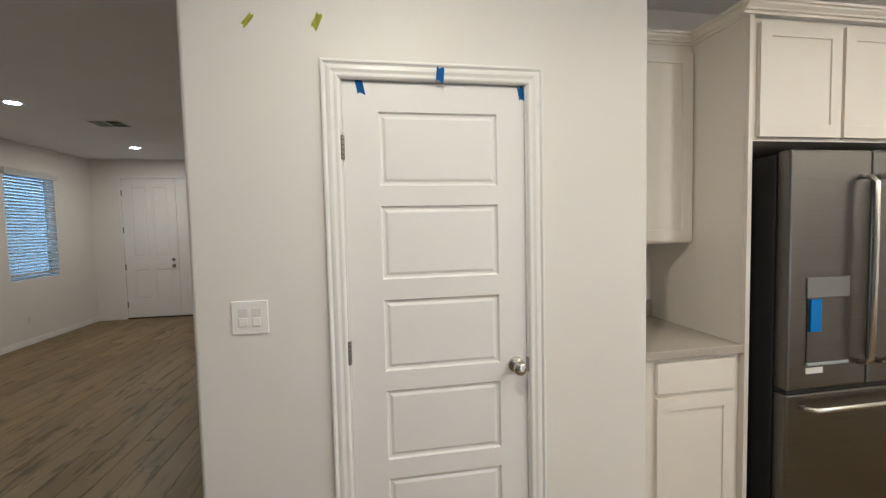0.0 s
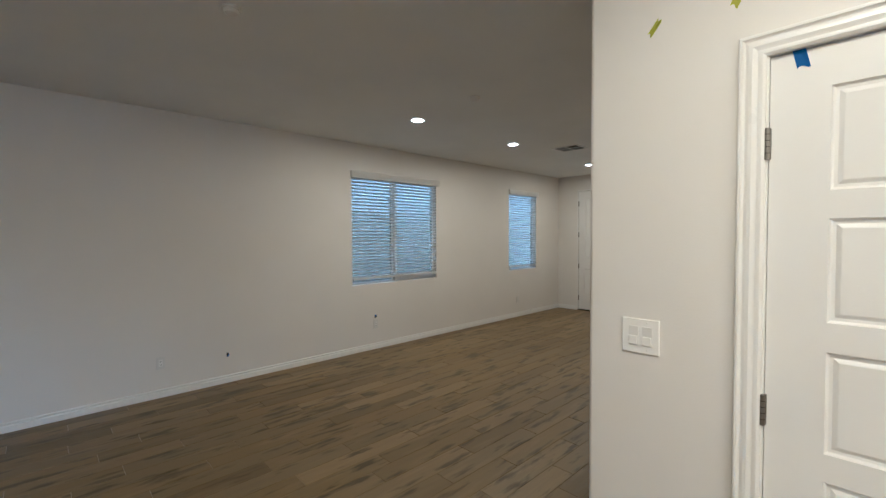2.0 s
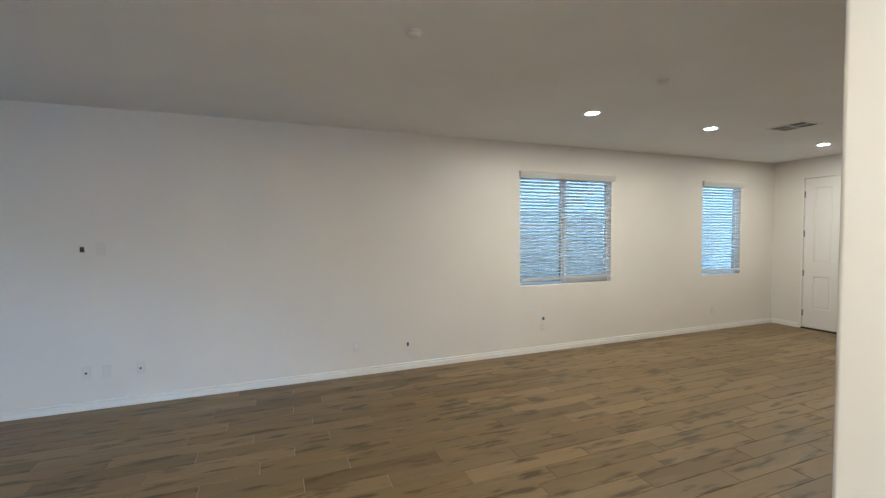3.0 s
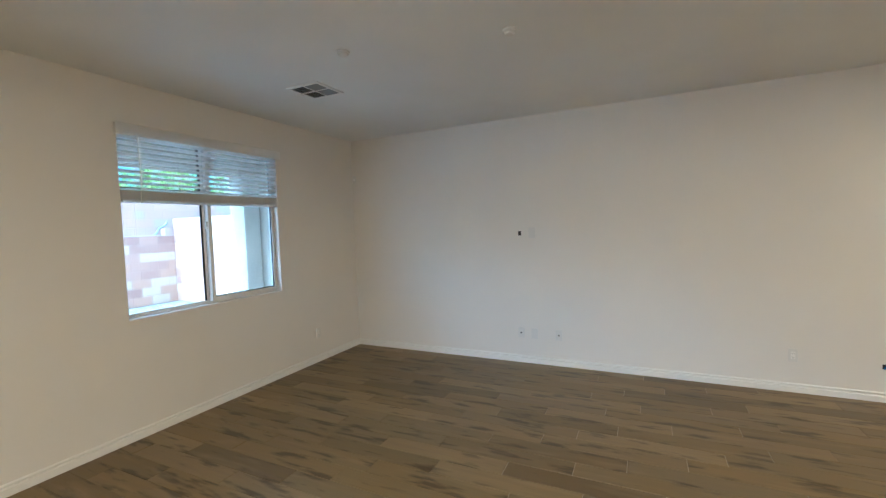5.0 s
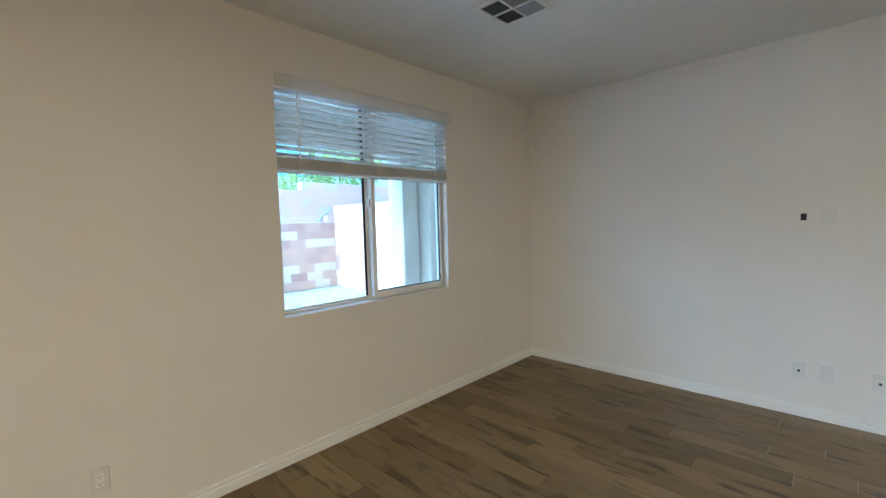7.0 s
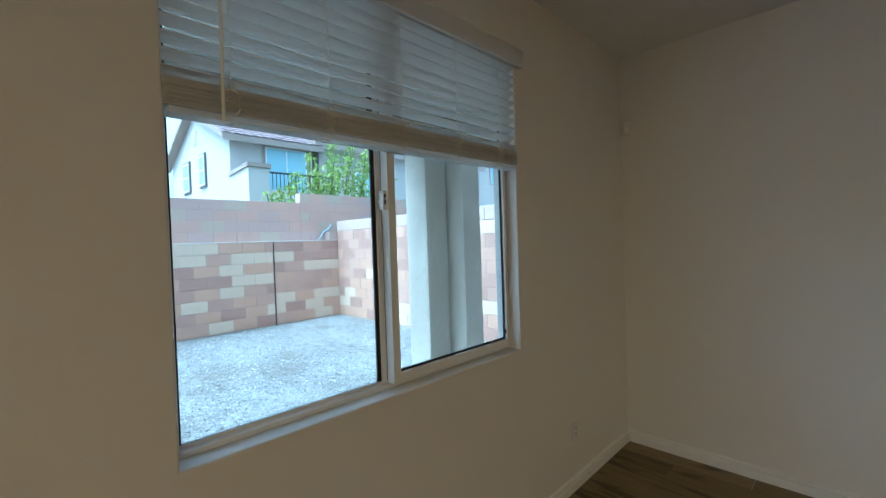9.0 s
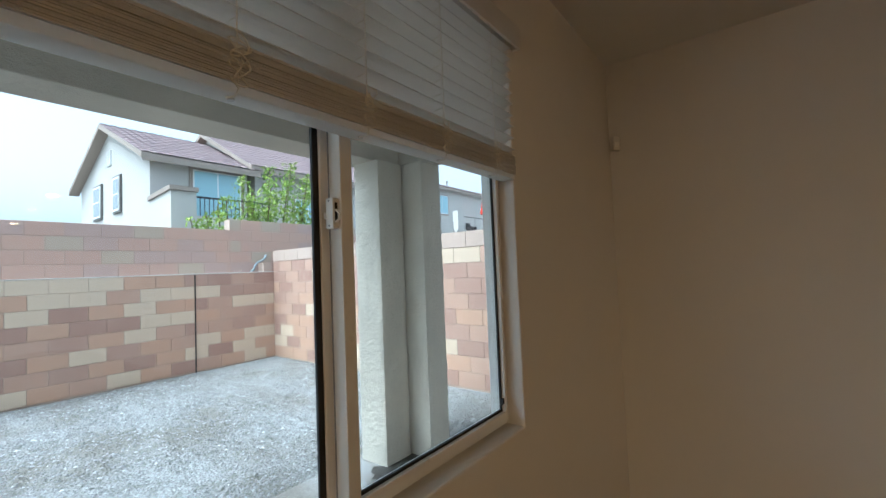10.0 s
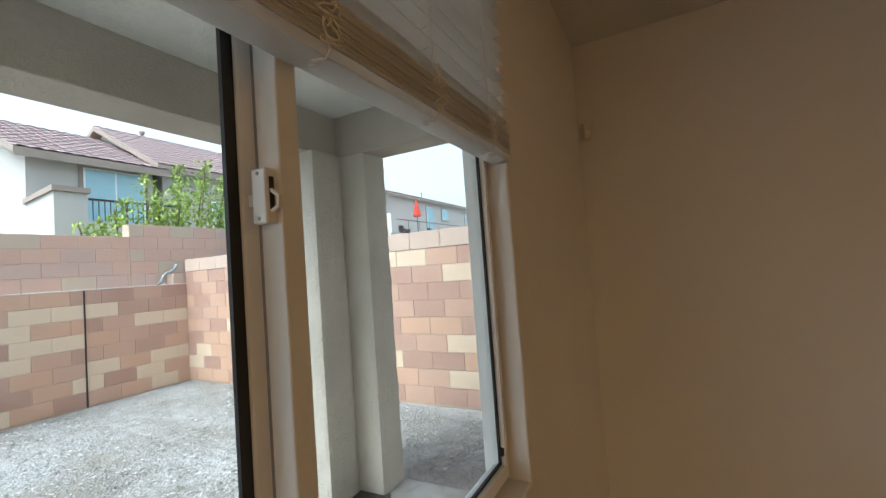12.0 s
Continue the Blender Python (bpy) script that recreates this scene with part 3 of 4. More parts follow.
for hz in (1.79, 1.015, 0.235):
    h = part("hinge", tube([(-0.0745, -0.0045, hz - 0.045), (-0.0745, -0.0045, hz + 0.045)], 0.0065, sides=10), HINGE, pantry, "brushed metal hinge")
    part("hinge_leaf", box(-0.080, -0.066, 0.002, 0.0092, hz - 0.044, hz + 0.044), HINGE, h)
    for dz in (-0.027, -0.009, 0.009, 0.027):
        part("knuckle_gap", lathe([(0, -0.0008), (0.0068, -0.0008), (0.0068, 0.0008), (0, 0.0008)], Matrix.Translation((-0.0745, -0.0045, hz + dz)), 10), DARK, h)
ky = pose(0.592, 0.010, 0.914, 90, 0, 0)
knob = part("door_knob", lathe([(0.0, 0.0), (0.033, 0.0), (0.033, 0.004), (0.028, 0.009), (0.013, 0.012), (0.011, 0.03), (0.016, 0.036), (0.026, 0.044), (0.029, 0.054), (0.026, 0.063), (0.016, 0.068), (0.0, 0.069)], ky, 40), NICKEL, pantry, "satin nickel round knob", True)
part("strike", box(0.638, 0.6455, -0.0035, 0.012, 0.885, 0.945, bevel=0.001), HINGE, pantry, "dark metal strike plate")

front = thing("door_2", pose(-4.135, YF, 0), "closed white tall panelled double entry door", "entry door", kind="structure")
for x0, name in ((0.0, "door_leaf"), (0.845, "door_leaf")):
    cols = ((x0 + 0.13, x0 + 0.37), (x0 + 0.47, x0 + 0.71))
    pans = [(a, b, c, d) for a, b in cols for c, d in ((0.33, 0.85), (1.07, 2.27))]
    part(name, moved(panelled(x0 + 0.003, x0 + 0.835, 0.02, 2.425, pans, [(0, 0), (0.004, 0.006), (0.02, 0.009), (0.035, 0.004)], 0.045), 0, 0.03, 0), DOOR, front)
part("astragal", box(0.832, 0.850, 0.012, 0.032, 0.02, 2.425, bevel=0.003), TRIM, front)
jamb = box(-0.02, 0.0, 0, 0.19, 0, 2.45)
box(1.683, 1.685, 0, 0.19, 0, 2.45, jamb)
box(0, 1.683, 0, 0.19, 2.428, 2.45, jamb)
part("jamb", jamb, TRIM, front)
part("threshold", box(0, 1.683, -0.01, 0.15, 0.0, 0.02, bevel=0.004), DARK, front, "dark metal threshold")
for hz in (2.17, 1.54, 0.90, 0.25):
    part("hinge", box(-0.012, 0.012, 0.008, 0.034, hz - 0.05, hz + 0.05, bevel=0.003), HINGE, front, "grey metal hinge")
for z, r in ((1.01, 0.028), (0.905, 0.03)):
    part("deadbolt" if z > 1 else "door_knob", lathe([(0, 0), (r, 0), (r, 0.012), (r * 0.6, 0.018), (r * 0.7, 0.04), (0, 0.045)], pose(0.765, 0.03, z, 90), 20), HINGE, front, "dull metal door lock", True)


def torn_tape(m, w, h, mat, label):
    bm = bmesh.new()
    cols = []
    for k in range(7):
        f = k / 6
        cols.append([bm.verts.new((w * (f - 0.5), -0.0006 - 0.004 * abs(f - 0.5) ** 2, z)) for z in (-h / 2 + 0.1 * h * math.sin(5 * f), h / 2 + 0.08 * h * math.cos(9 * f))])
    for a, b in zip(cols, cols[1:]):
        bm.faces.new((a[0], b[0], b[1], a[1]))
    bmesh.ops.solidify(bm, geom=bm.faces[:], thickness=0.0005)
    ob = part("tape", bm, mat)
    ob.matrix_world = m
    return tagged(ob, label, "tape", "tape marks")


torn_tape(pose(-0.386, YP, 2.231, 0, 38), 0.018, 0.052, LIME_TAPE, "torn lime green tape piece on the white wall")
torn_tape(pose(-0.149, YP, 2.241, 0, 24), 0.024, 0.058, LIME_TAPE, "torn lime green tape piece on the white wall")
torn_tape(pose(-0.004, YP + 0.0095, 2.018, 0, -12), 0.028, 0.056, BLUE_TAPE, "torn blue masking tape on the pantry door")
torn_tape(pose(0.297, YP - 0.0195, 2.062, 0, 6), 0.030, 0.052, BLUE_TAPE, "torn blue masking tape on the pantry door casing")
torn_tape(pose(0.628, YP + 0.0095, 2.010, 0, -10), 0.024, 0.052, BLUE_TAPE, "torn blue masking tape on the pantry door")


# ---- switches, outlets and boxes on the walls ----
def plate_thing(m, w, h, kind, label):
    name = {"switch": "light_switch", "outlet": "wall_outlet", "blank": "blank_plate", "dot": "cable_plate", "box": "open_wall_box"}[kind]
    ob = thing(name, m, label, name.replace("_", " "), "wall plates")
    if kind == "box":
        part("box_rim", box(-w / 2, w / 2, -0.002, 0.0, -h / 2, h / 2), PLATE, ob)
        part("box_hole", box(-w / 2 + 0.006, w / 2 - 0.006, -0.004, -0.0022, -h / 2 + 0.006, h / 2 - 0.006), DARK, ob)
        return ob
    part("plate", box(-w / 2, w / 2, -0.007, 0.0, -h / 2, h / 2, bevel=0.0025), ROCKER if kind == "switch" else PLATE, ob)
    if kind == "switch":
        for x in (-0.023, 0.023):
            part("rocker", box(x - 0.017, x + 0.017, -0.0078, -0.005, -0.034, 0.034, bevel=0.001), PLATE, ob)
            bm = box(x - 0.0145, x + 0.0145, -0.012, -0.0075, -0.031, 0.0, bevel=0.0015)
            part("paddle", bm, ROCKER, ob)
        for z in (-0.048, 0.048):
            part("screw", lathe([(0, 0), (0.003, 0), (0.003, 0.001), (0, 0.0012)], pose(0.023, -0.007, z, 90), 10), PLATE, ob)
    elif kind == "outlet":
        part("receptacle", box(-0.0165, 0.0165, -0.0085, -0.005, -0.033, 0.033, bevel=0.001), ROCKER, ob)
        for z in (-0.017, 0.017):
            for x in (-0.006, 0.006):
                part("slot", box(x - 0.001, x + 0.001, -0.009, -0.0082, z - 0.004, z + 0.004), DARK, ob)
            part("slot", box(-0.002, 0.002, -0.009, -0.0082, z - 0.011, z - 0.007), DARK, ob)
    elif kind == "dot":
        part("jack", lathe([(0, 0), (0.009, 0), (0.009, 0.006), (0.005, 0.009), (0, 0.009)], pose(0, -0.005, 0, 90), 14), DARK, ob)
    return ob


plate_thing(pose((-0.487 - 0.358) / 2, YP, 1.174), 0.126, 0.122, "switch", "white double rocker light switch on the wall")
for y, z, kind, label in (
    (-1.51, 0.338, "dot", "white wall plate with a dark cable jack"), (-1.36, 0.338, "blank", "white blank wall plate"),
    (-1.095, 0.337, "dot", "white wall plate with a small jack"), (0.925, 0.33, "outlet", "white duplex outlet low on the wall"),
    (3.393, 0.338, "outlet", "white duplex outlet below the window"), (6.62, 0.325, "outlet", "white duplex outlet near the entry"),
    (-1.37, 1.463, "blank", "white blank wall plate at eye height")):
    plate_thing(pose(XL, y, z, 0, 0, 90), 0.07, 0.115, kind, label)
for y, z, w, h in ((-1.505, 1.461, 0.045, 0.06), (1.52, 0.293, 0.034, 0.052), (3.393, 0.445, 0.046, 0.05)):
    plate_thing(pose(XL, y, z, 0, 0, 90), w, h, "box", "small open wall box, dark inside")
plate_thing(pose(-0.847, YB, 0.333, 0, 0, 180), 0.07, 0.115, "outlet", "white duplex outlet low on the wall")
plate_thing(pose(-3.797, YB, 0.343, 0, 0, 180), 0.07, 0.115, "outlet", "white duplex outlet near the corner")
torn_tape(pose(XL + 0.004, 1.525, 0.285, 0, 30, 90), 0.012, 0.03, BLUE_TAPE, "tiny blue tape scrap at a wall box")
torn_tape(pose(XL + 0.005, 3.393, 0.452, 0, 0, 90), 0.022, 0.02, BLUE_TAPE, "tiny blue tape scrap above an outlet")

sensor = thing("alarm_sensor", pose(XL, YB + 0.022, 2.235, 0, 0, 45 + 90), "small white alarm sensor in the wall corner", "alarm sensor")
part("housing", box(-0.022, 0.022, -0.046, -0.012, -0.045, 0.045, bevel=0.007), PLATE, sensor)
part("lens", box(-0.014, 0.014, -0.048, -0.044, -0.025, 0.005, bevel=0.002), ROCKER, sensor)


# ---- things on the ceiling ----
def downlight(x, y, watts):
    ob = thing("recessed_light", pose(x, y, ZC), "lit round white recessed ceiling light", "ceiling light", "recessed lights")
    part("trim_ring", lathe([(0.058, -0.001), (0.064, -0.006), (0.082, -0.004), (0.086, 0.0), (0.058, 0.0)][:4], None, 40), TRIM, ob, smooth=True)
    part("lens", lathe([(0.0, -0.0075), (0.058, -0.0072), (0.0585, -0.004), (0, -0.004)], None, 40), LENS, ob, "glowing frosted lens")
    lamp = new("lamp", bpy.data.lights.new("downlight", "AREA"))
    lamp.data.shape, lamp.data.size, lamp.data.energy, lamp.data.color = "DISK", 0.11, watts, LAMP_COLOR
    lamp.data.spread = radians(178)
    lamp.parent, lamp.matrix_local = ob, pose(0, 0, -0.012)
    return ob


for x, y in ((-3.205, 2.995), (-3.24, 4.68), (-3.33, 6.96), (2.3, 0.15), (0.12, 0.56), (3.5, 0.15), (1.5, -1.3), (3.3, -1.3)):
    downlight(x, y, ENTRY_W if y > 2 else LAMP_W)


def ceiling_disc(x, y, r, name, label):
    ob = thing(name, pose(x, y, ZC), label, name.replace("_", " "))
    part("base", lathe([(0, -0.012), (r * 0.96, -0.012), (r, -0.008), (r, 0.0), (0, 0.0)], None, 36), PLATE, ob, smooth=False)
    part("cover", lathe([(0, -0.030), (r * 0.62, -0.028), (r * 0.80, -0.020), (r * 0.82, -0.012), (0, -0.012)], None, 36), PLATE, ob)


ceiling_disc(-2.242, 0.887, 0.05, "smoke_detector", "round white smoke detector on the ceiling")
ceiling_disc(-2.27, -2.03, 0.042, "ceiling_cover", "round white cover plate on the ceiling")
ceiling_disc(-2.52, -0.97, 0.042, "ceiling_cover", "round white cover plate on the ceiling")
ceiling_disc(-2.32, 2.9, 0.045, "sprinkler_cover", "small round white sprinkler cover on the ceiling")


def register(x, y, w, d, label):
    ob = thing("ceiling_vent", pose(x, y, ZC), label, "ceiling vent", "ceiling vents")
    part("backing", box(-w / 2 + 0.02, w / 2 - 0.02, -d / 2 + 0.02, d / 2 - 0.02, -0.003, 0.0), DARK, ob)
    for b in ((-w / 2, w / 2, -d / 2, -d / 2 + 0.028), (-w / 2, w / 2, d / 2 - 0.028, d / 2), (-w / 2, -w / 2 + 0.028, -d / 2 + 0.028, d / 2 - 0.028), (w / 2 - 0.028, w / 2, -d / 2 + 0.028, d / 2 - 0.028),
              (-0.007, 0.007, -d / 2 + 0.028, d / 2 - 0.028), (-w / 2 + 0.028, -0.007, -0.007, 0.007), (0.007, w / 2 - 0.028, -0.007, 0.007)):
        part("frame", box(*b, -0.010, 0.0, bevel=0.002), TRIM, ob)
    for sx in (-1, 1):
        for sy in (-1, 1):
            w2, d2 = w / 2 - 0.037, d / 2 - 0.037
            for k in range(6):
                o = (k + 0.5) / 6
                louvre = box(-w2 / 2, w2 / 2, -0.008, 0.008, -0.0008, 0.0008)
                lv = part("louvre", louvre, SCREEN, ob)
                if sx * sy > 0:
                    lv.matrix_local = pose(sx * (0.008 + w2 / 2), sy * (0.008 + d2 * o), -0.006, 38 * sy)
                else:
                    lv.matrix_local = pose(sx * (0.008 + w2 * o), sy * (0.008 + d2 / 2), -0.006, 38 * sx, 0, 90)


register(-2.76, -2.72, 0.33, 0.33, "white four-way ceiling vent with dark louvres")
register(-2.85, 5.45, 0.38, 0.33, "white ceiling vent with dark louvres near the entry")


# ---- kitchen ----
SHAKER = [(0.0, 0.0), (0.0015, 0.006), (0.003, 0.0065)]


def shaker(x0, x1, z0, z1, y, parent, name="cabinet_door", stile=0.058):
    d = part(name, moved(panelled(x0, x1, z0, z1, [(x0 + stile, x1 - stile, z0 + stile, z1 - stile)], SHAKER, 0.019), 0, y, 0), CABINET, parent)
    return d


YC = 1.70                                        # front of the base cabinets' boxes
base = thing("base_cabinet", pose(0, 0, 0), "cream painted shaker base cabinet under the counter", "cabinet")
part("body", box(PX1 + 0.002, 1.698, YC, YK - 0.002, 0.10, 0.872), CABINET, base)
part("toe_kick", box(PX1 + 0.002, 1.698, YC + 0.06, YC + 0.08, 0.0, 0.10), CABINET, base)
part("drawer_front", box(1.262, 1.662, YC - 0.019, YC, 0.712, 0.852, bevel=0.002), CABINET, base)
shaker(1.262, 1.662, 0.125, 0.690, YC - 0.019, base)
tagged(part("worktop", box(PX1 + 0.002, 1.699, YC - 0.028, YK - 0.002, 0.874, 0.912, bevel=0.003), COUNTER), "speckled grey-beige stone worktop on the base cabinet", "worktop")
tagged(part("backsplash", box(PX1 + 0.002, 1.699, YK - 0.016, YK - 0.002, 0.9135, 1.012, bevel=0.002), COUNTER), "low stone backsplash behind the worktop", "backsplash")

CROWN = [(0, 0), (0.008, 0), (0.010, 0.010), (0.019, 0.013), (0.021, 0.021), (0.033, 0.033), (0.035, 0.041), (0.043, 0.044), (0.043, 0.055), (0, 0.055)]


def crown(parent, m, length):
    c = part("crown_moulding", sweep(CROWN, length), CABINET, parent)
    c.matrix_local = m


upper = thing("wall_cabinet", pose(0, 0, 0), "cream painted shaker wall cabinet with crown moulding", "cabinet")
YU = 2.005
part("body", box(PX1 + 0.002, 1.698, YU, YK - 0.002, 1.372, 2.392), CABINET, upper)
shaker(1.215, 1.690, 1.385, 2.355, YU - 0.019, upper)
crown(upper, pose(PX1 + 0.003, YU, 2.392), 1.698 - PX1 - 0.004)

side = thing("cabinet_panel", pose(0, 0, 0), "tall cream painted side panel beside the fridge", "cabinet panel", "fridge panels")
part("panel", box(1.700, 1.722, 1.69, YK - 0.002, 0.0, 2.392), CABINET, side)
part("edge_strip", box(1.7005, 1.724, 1.670, 1.6895, 0.0, 2.392, bevel=0.002), CABINET, side)
side2 = thing("cabinet_panel", pose(0, 0, 0), "tall cream painted side panel beside the fridge", "cabinet panel", "fridge panels")
part("panel", box(2.70, 2.722, 1.67, YK - 0.002, 0.0, 2.392), CABINET, side2)
over = thing("wall_cabinet", pose(0, 0, 0), "deep cream painted cabinet above the fridge with crown moulding", "cabinet")
part("body", box(1.7435, 2.698, 1.692, YK - 0.002, 1.845, 2.392), CABINET, over)
shaker(1.762, 2.206, 1.862, 2.368, 1.672, over)
shaker(2.226, 2.680, 1.862, 2.368, 1.672, over)
crown(over, pose(1.700 - 0.04, 1.670, 2.394), 1.10)
crown(over, pose(1.700, YK - 0.004, 2.394, 0, 0, -90), YK - 1.67 - 0.004)

fridge = thing("refrigerator", pose(0, 0, 0), "stainless steel french-door refrigerator with a water dispenser", "refrigerator")
FX0, FX1, FY = 1.812, 2.680, 1.565
FM = (FX0 + FX1) / 2
part("body", box(FX0 + 0.006, FX1 - 0.006, FY + 0.075, 2.28, 0.03, 1.775, bevel=0.006), STEEL_DARK, fridge, "dark grey side casing")
def fridge_door(x0, x1, z0, z1):
    return part("door", box(x0, x1, FY, FY + 0.068, z0, z1, bevel=0.010), STEEL, fridge)
left_door = fridge_door(FX0, FM - 0.003, 0.722, 1.785)
right_door = fridge_door(FM + 0.003, FX1, 0.722, 1.785)
drawer = part("freezer_drawer", box(FX0, FX1, FY, FY + 0.068, 0.09, 0.705, bevel=0.010), STEEL, fridge)
part("seal", box(FX0 + 0.01, FX1 - 0.01, FY + 0.012, FY + 0.07, 0.7055, 0.7215), BLACK, fridge)
part("kick_grille", box(FX0 + 0.02, FX1 - 0.02, FY + 0.06, FY + 0.08, 0.02, 0.088), DARK, fridge)
for x in (FM - 0.052, FM + 0.052):
    part("door_handle", tube([(x, FY, 0.83), (x, FY - 0.03, 0.835), (x, FY - 0.052, 0.86), (x, FY - 0.056, 1.25), (x, FY - 0.052, 1.64), (x, FY - 0.03, 1.665), (x, FY, 1.67)], 0.013, sides=12), NICKEL, left_door if x < FM else right_door, "curved steel bar handle", True)
part("drawer_handle", tube([(FX0 + 0.075, FY, 0.648), (FX0 + 0.078, FY - 0.03, 0.648), (FX0 + 0.1, FY - 0.05, 0.648), (FM, FY - 0.054, 0.648), (FX1 - 0.1, FY - 0.05, 0.648), (FX1 - 0.078, FY - 0.03, 0.648), (FX1 - 0.075, FY, 0.648)], 0.013, sides=12), NICKEL, drawer, "long steel bar handle", True)
dx0, dx1 = FX0 + 0.092, FX0 + 0.318
part("dispenser_panel", box(dx0, dx1, FY - 0.006, FY, 1.135, 1.225, bevel=0.002), PANEL_GREY, left_door, "grey dispenser control panel")
part("dispenser_recess", box(dx0 + 0.004, dx1 - 0.004, FY - 0.0035, FY - 0.001, 0.845, 1.133), STEEL, left_door)
part("dispenser_paddle", box(dx0 + 0.014, dx0 + 0.070, FY - 0.012, FY - 0.004, 0.985, 1.13, bevel=0.002), BLUE_TAPE, left_door, "blue film on the dispenser")
part("drip_tray", box(dx0, dx1, FY - 0.012, FY, 0.832, 0.845, bevel=0.002), SCREEN, left_door)
part("sticker", box(dx0 + 0.005, dx0 + 0.095, FY - 0.0025, FY, 0.795, 0.822), PLATE, left_door, "small white sticker")

# ---- patio and yard ----
tagged(part("ground", box(-400, 400, -400, 400, -0.6, -0.035), GRAVEL), "pale grey gravel ground of the yard", "ground", kind="structure")
tagged(part("pavement", box(-4.76, XR + 3, -5.82, YB - 0.127, -0.034, 0.0, bevel=0.008), CONCRETE), "grey concrete patio slab by the house", "patio slab", kind="structure")
col = thing("patio_column", pose(0, 0, 0), "rough grey stucco corner column of the patio", "column")


def rough_post(x0, x1, y0, y1, z0, z1, seed, step=0.03):
    """Hand-trowelled stucco post: four lumpy sides with worn, wavering corners, and flat ends."""
    bm = bmesh.new()
    loop = []
    for (ax, ay), (bx, by) in (((x0, y0), (x1, y0)), ((x1, y0), (x1, y1)), ((x1, y1), (x0, y1)), ((x0, y1), (x0, y0))):
        n = max(2, int(math.hypot(bx - ax, by - ay) / step))
        loop += [(ax + (bx - ax) * k / n, ay + (by - ay) * k / n) for k in range(n)]
    cx, cy = (x0 + x1) / 2, (y0 + y1) / 2
    rings = []
    nz = int((z1 - z0) / step)
    for j in range(nz + 1):
        z = z0 + (z1 - z0) * j / nz
        ring = []
        for x, y in loop:
            p = Vector((x, y, z + seed))
            corner = (abs(x - cx) / (x1 - x0) + abs(y - cy) / (y1 - y0)) > 0.985
            d = 0.0045 * noise.noise(p * 14) + 0.0035 * noise.noise(p * 34) - (0.007 + 0.004 * noise.noise(p * 22) if corner else 0.0)
            u = Vector((x - cx, y - cy, 0)).normalized()
            ring.append(bm.verts.new((x + u.x * d, y + u.y * d, z)))
        rings.append(ring)
    n = len(loop)
    for a, b in zip(rings, rings[1:]):
        for k in range(n):
            bm.faces.new((a[k], a[(k + 1) % n], b[(k + 1) % n], b[k]))
    bm.faces.new(rings[0])
    bm.faces.new(rings[-1])
    return bm


part("shaft", rough_post(-4.492, -4.21, -5.74, -5.45, 0.0, 2.40, 0.0), STUCCO, col)
part("pilaster", rough_post(-4.755, -4.501, -5.80, -5.245, 0.0, 2.40, 5.0), STUCCO, col)
# Irregular darker patch on the slab at the column foot.
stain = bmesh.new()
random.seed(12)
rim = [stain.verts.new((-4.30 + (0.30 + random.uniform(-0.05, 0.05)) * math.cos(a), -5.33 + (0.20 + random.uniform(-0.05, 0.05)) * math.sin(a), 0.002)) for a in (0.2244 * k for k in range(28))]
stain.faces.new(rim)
tagged(part("dark_patch", stain, DARK_SLAB), "dark patch on the slab at the column foot", "stain", kind="structure")
cover = thing("patio_roof", pose(0, 0, 0), "grey stucco patio roof with deep edge beams", "patio roof", kind="structure")
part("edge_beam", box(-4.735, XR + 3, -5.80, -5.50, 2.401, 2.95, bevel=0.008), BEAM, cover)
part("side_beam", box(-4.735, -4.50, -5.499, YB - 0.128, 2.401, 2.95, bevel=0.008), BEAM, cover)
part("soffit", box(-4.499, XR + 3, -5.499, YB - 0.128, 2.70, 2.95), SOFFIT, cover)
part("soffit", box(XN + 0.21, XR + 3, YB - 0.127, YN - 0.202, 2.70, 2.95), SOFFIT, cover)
part("roof_deck", box(-4.9, XR + 3.2, -6.0, YN - 0.202, 2.951, 3.05), ROOF, cover)
house_top = part("roof_slab", box(XL - 0.5, XR + 0.5, YB - 0.25, YF + 0.5, 2.9, 3.05), ROOF)
tagged(house_top, "flat cover above the house", "roof", kind="structure")


def bed_height(x, y):
    """Uneven raked soil: low mounds, rake ridges and clods, level at the slab and the walls."""
    p = Vector((x, y, 0.0))
    h = 0.032 * noise.noise(p * 1.1) + 0.032 * noise.noise(p * 3.1 + Vector((7, 3, 1))) + 0.040 * abs(noise.noise(Vector((x * 9, y * 6, 4.0)))) + 0.016 * noise.noise(p * 21)
    return h * min(1.0, max(0.0, (-5.82 - y) / 0.5) if x > -4.8 else 1.0, max(0.2, (y + 10.5) / 0.4), max(0.2, (x + 6.3) / 0.4))


def gravel_bed(x0, x1, y0, y1, step):
    nx, ny = int((x1 - x0) / step), int((y1 - y0) / step)
    verts, faces = [], []
    for j in range(ny + 1):
        for i in range(nx + 1):
            x, y = x0 + (x1 - x0) * i / nx, y0 + (y1 - y0) * j / ny
            verts.append((x, y, -0.022 + bed_height(x, y)))
    for j in range(ny):
        for i in range(nx):
            k = j * (nx + 1) + i
            faces.append((k, k + 1, k + nx + 2, k + nx + 1))
    me = bpy.data.meshes.new("gravel_bed")
    me.from_pydata(verts, [], faces)
    me.materials.append(GRAVEL)
    for p in me.polygons:
        p.use_smooth = True
    return tagged(new("gravel_bed", me), "uneven pale grey raked gravel and soil of the yard", "gravel", kind="stuff")


gravel_bed(-6.3, 1.5, -10.49, -5.83, 0.035)
gravel_bed(-6.3, -4.77, -5.829, -3.0, 0.05)


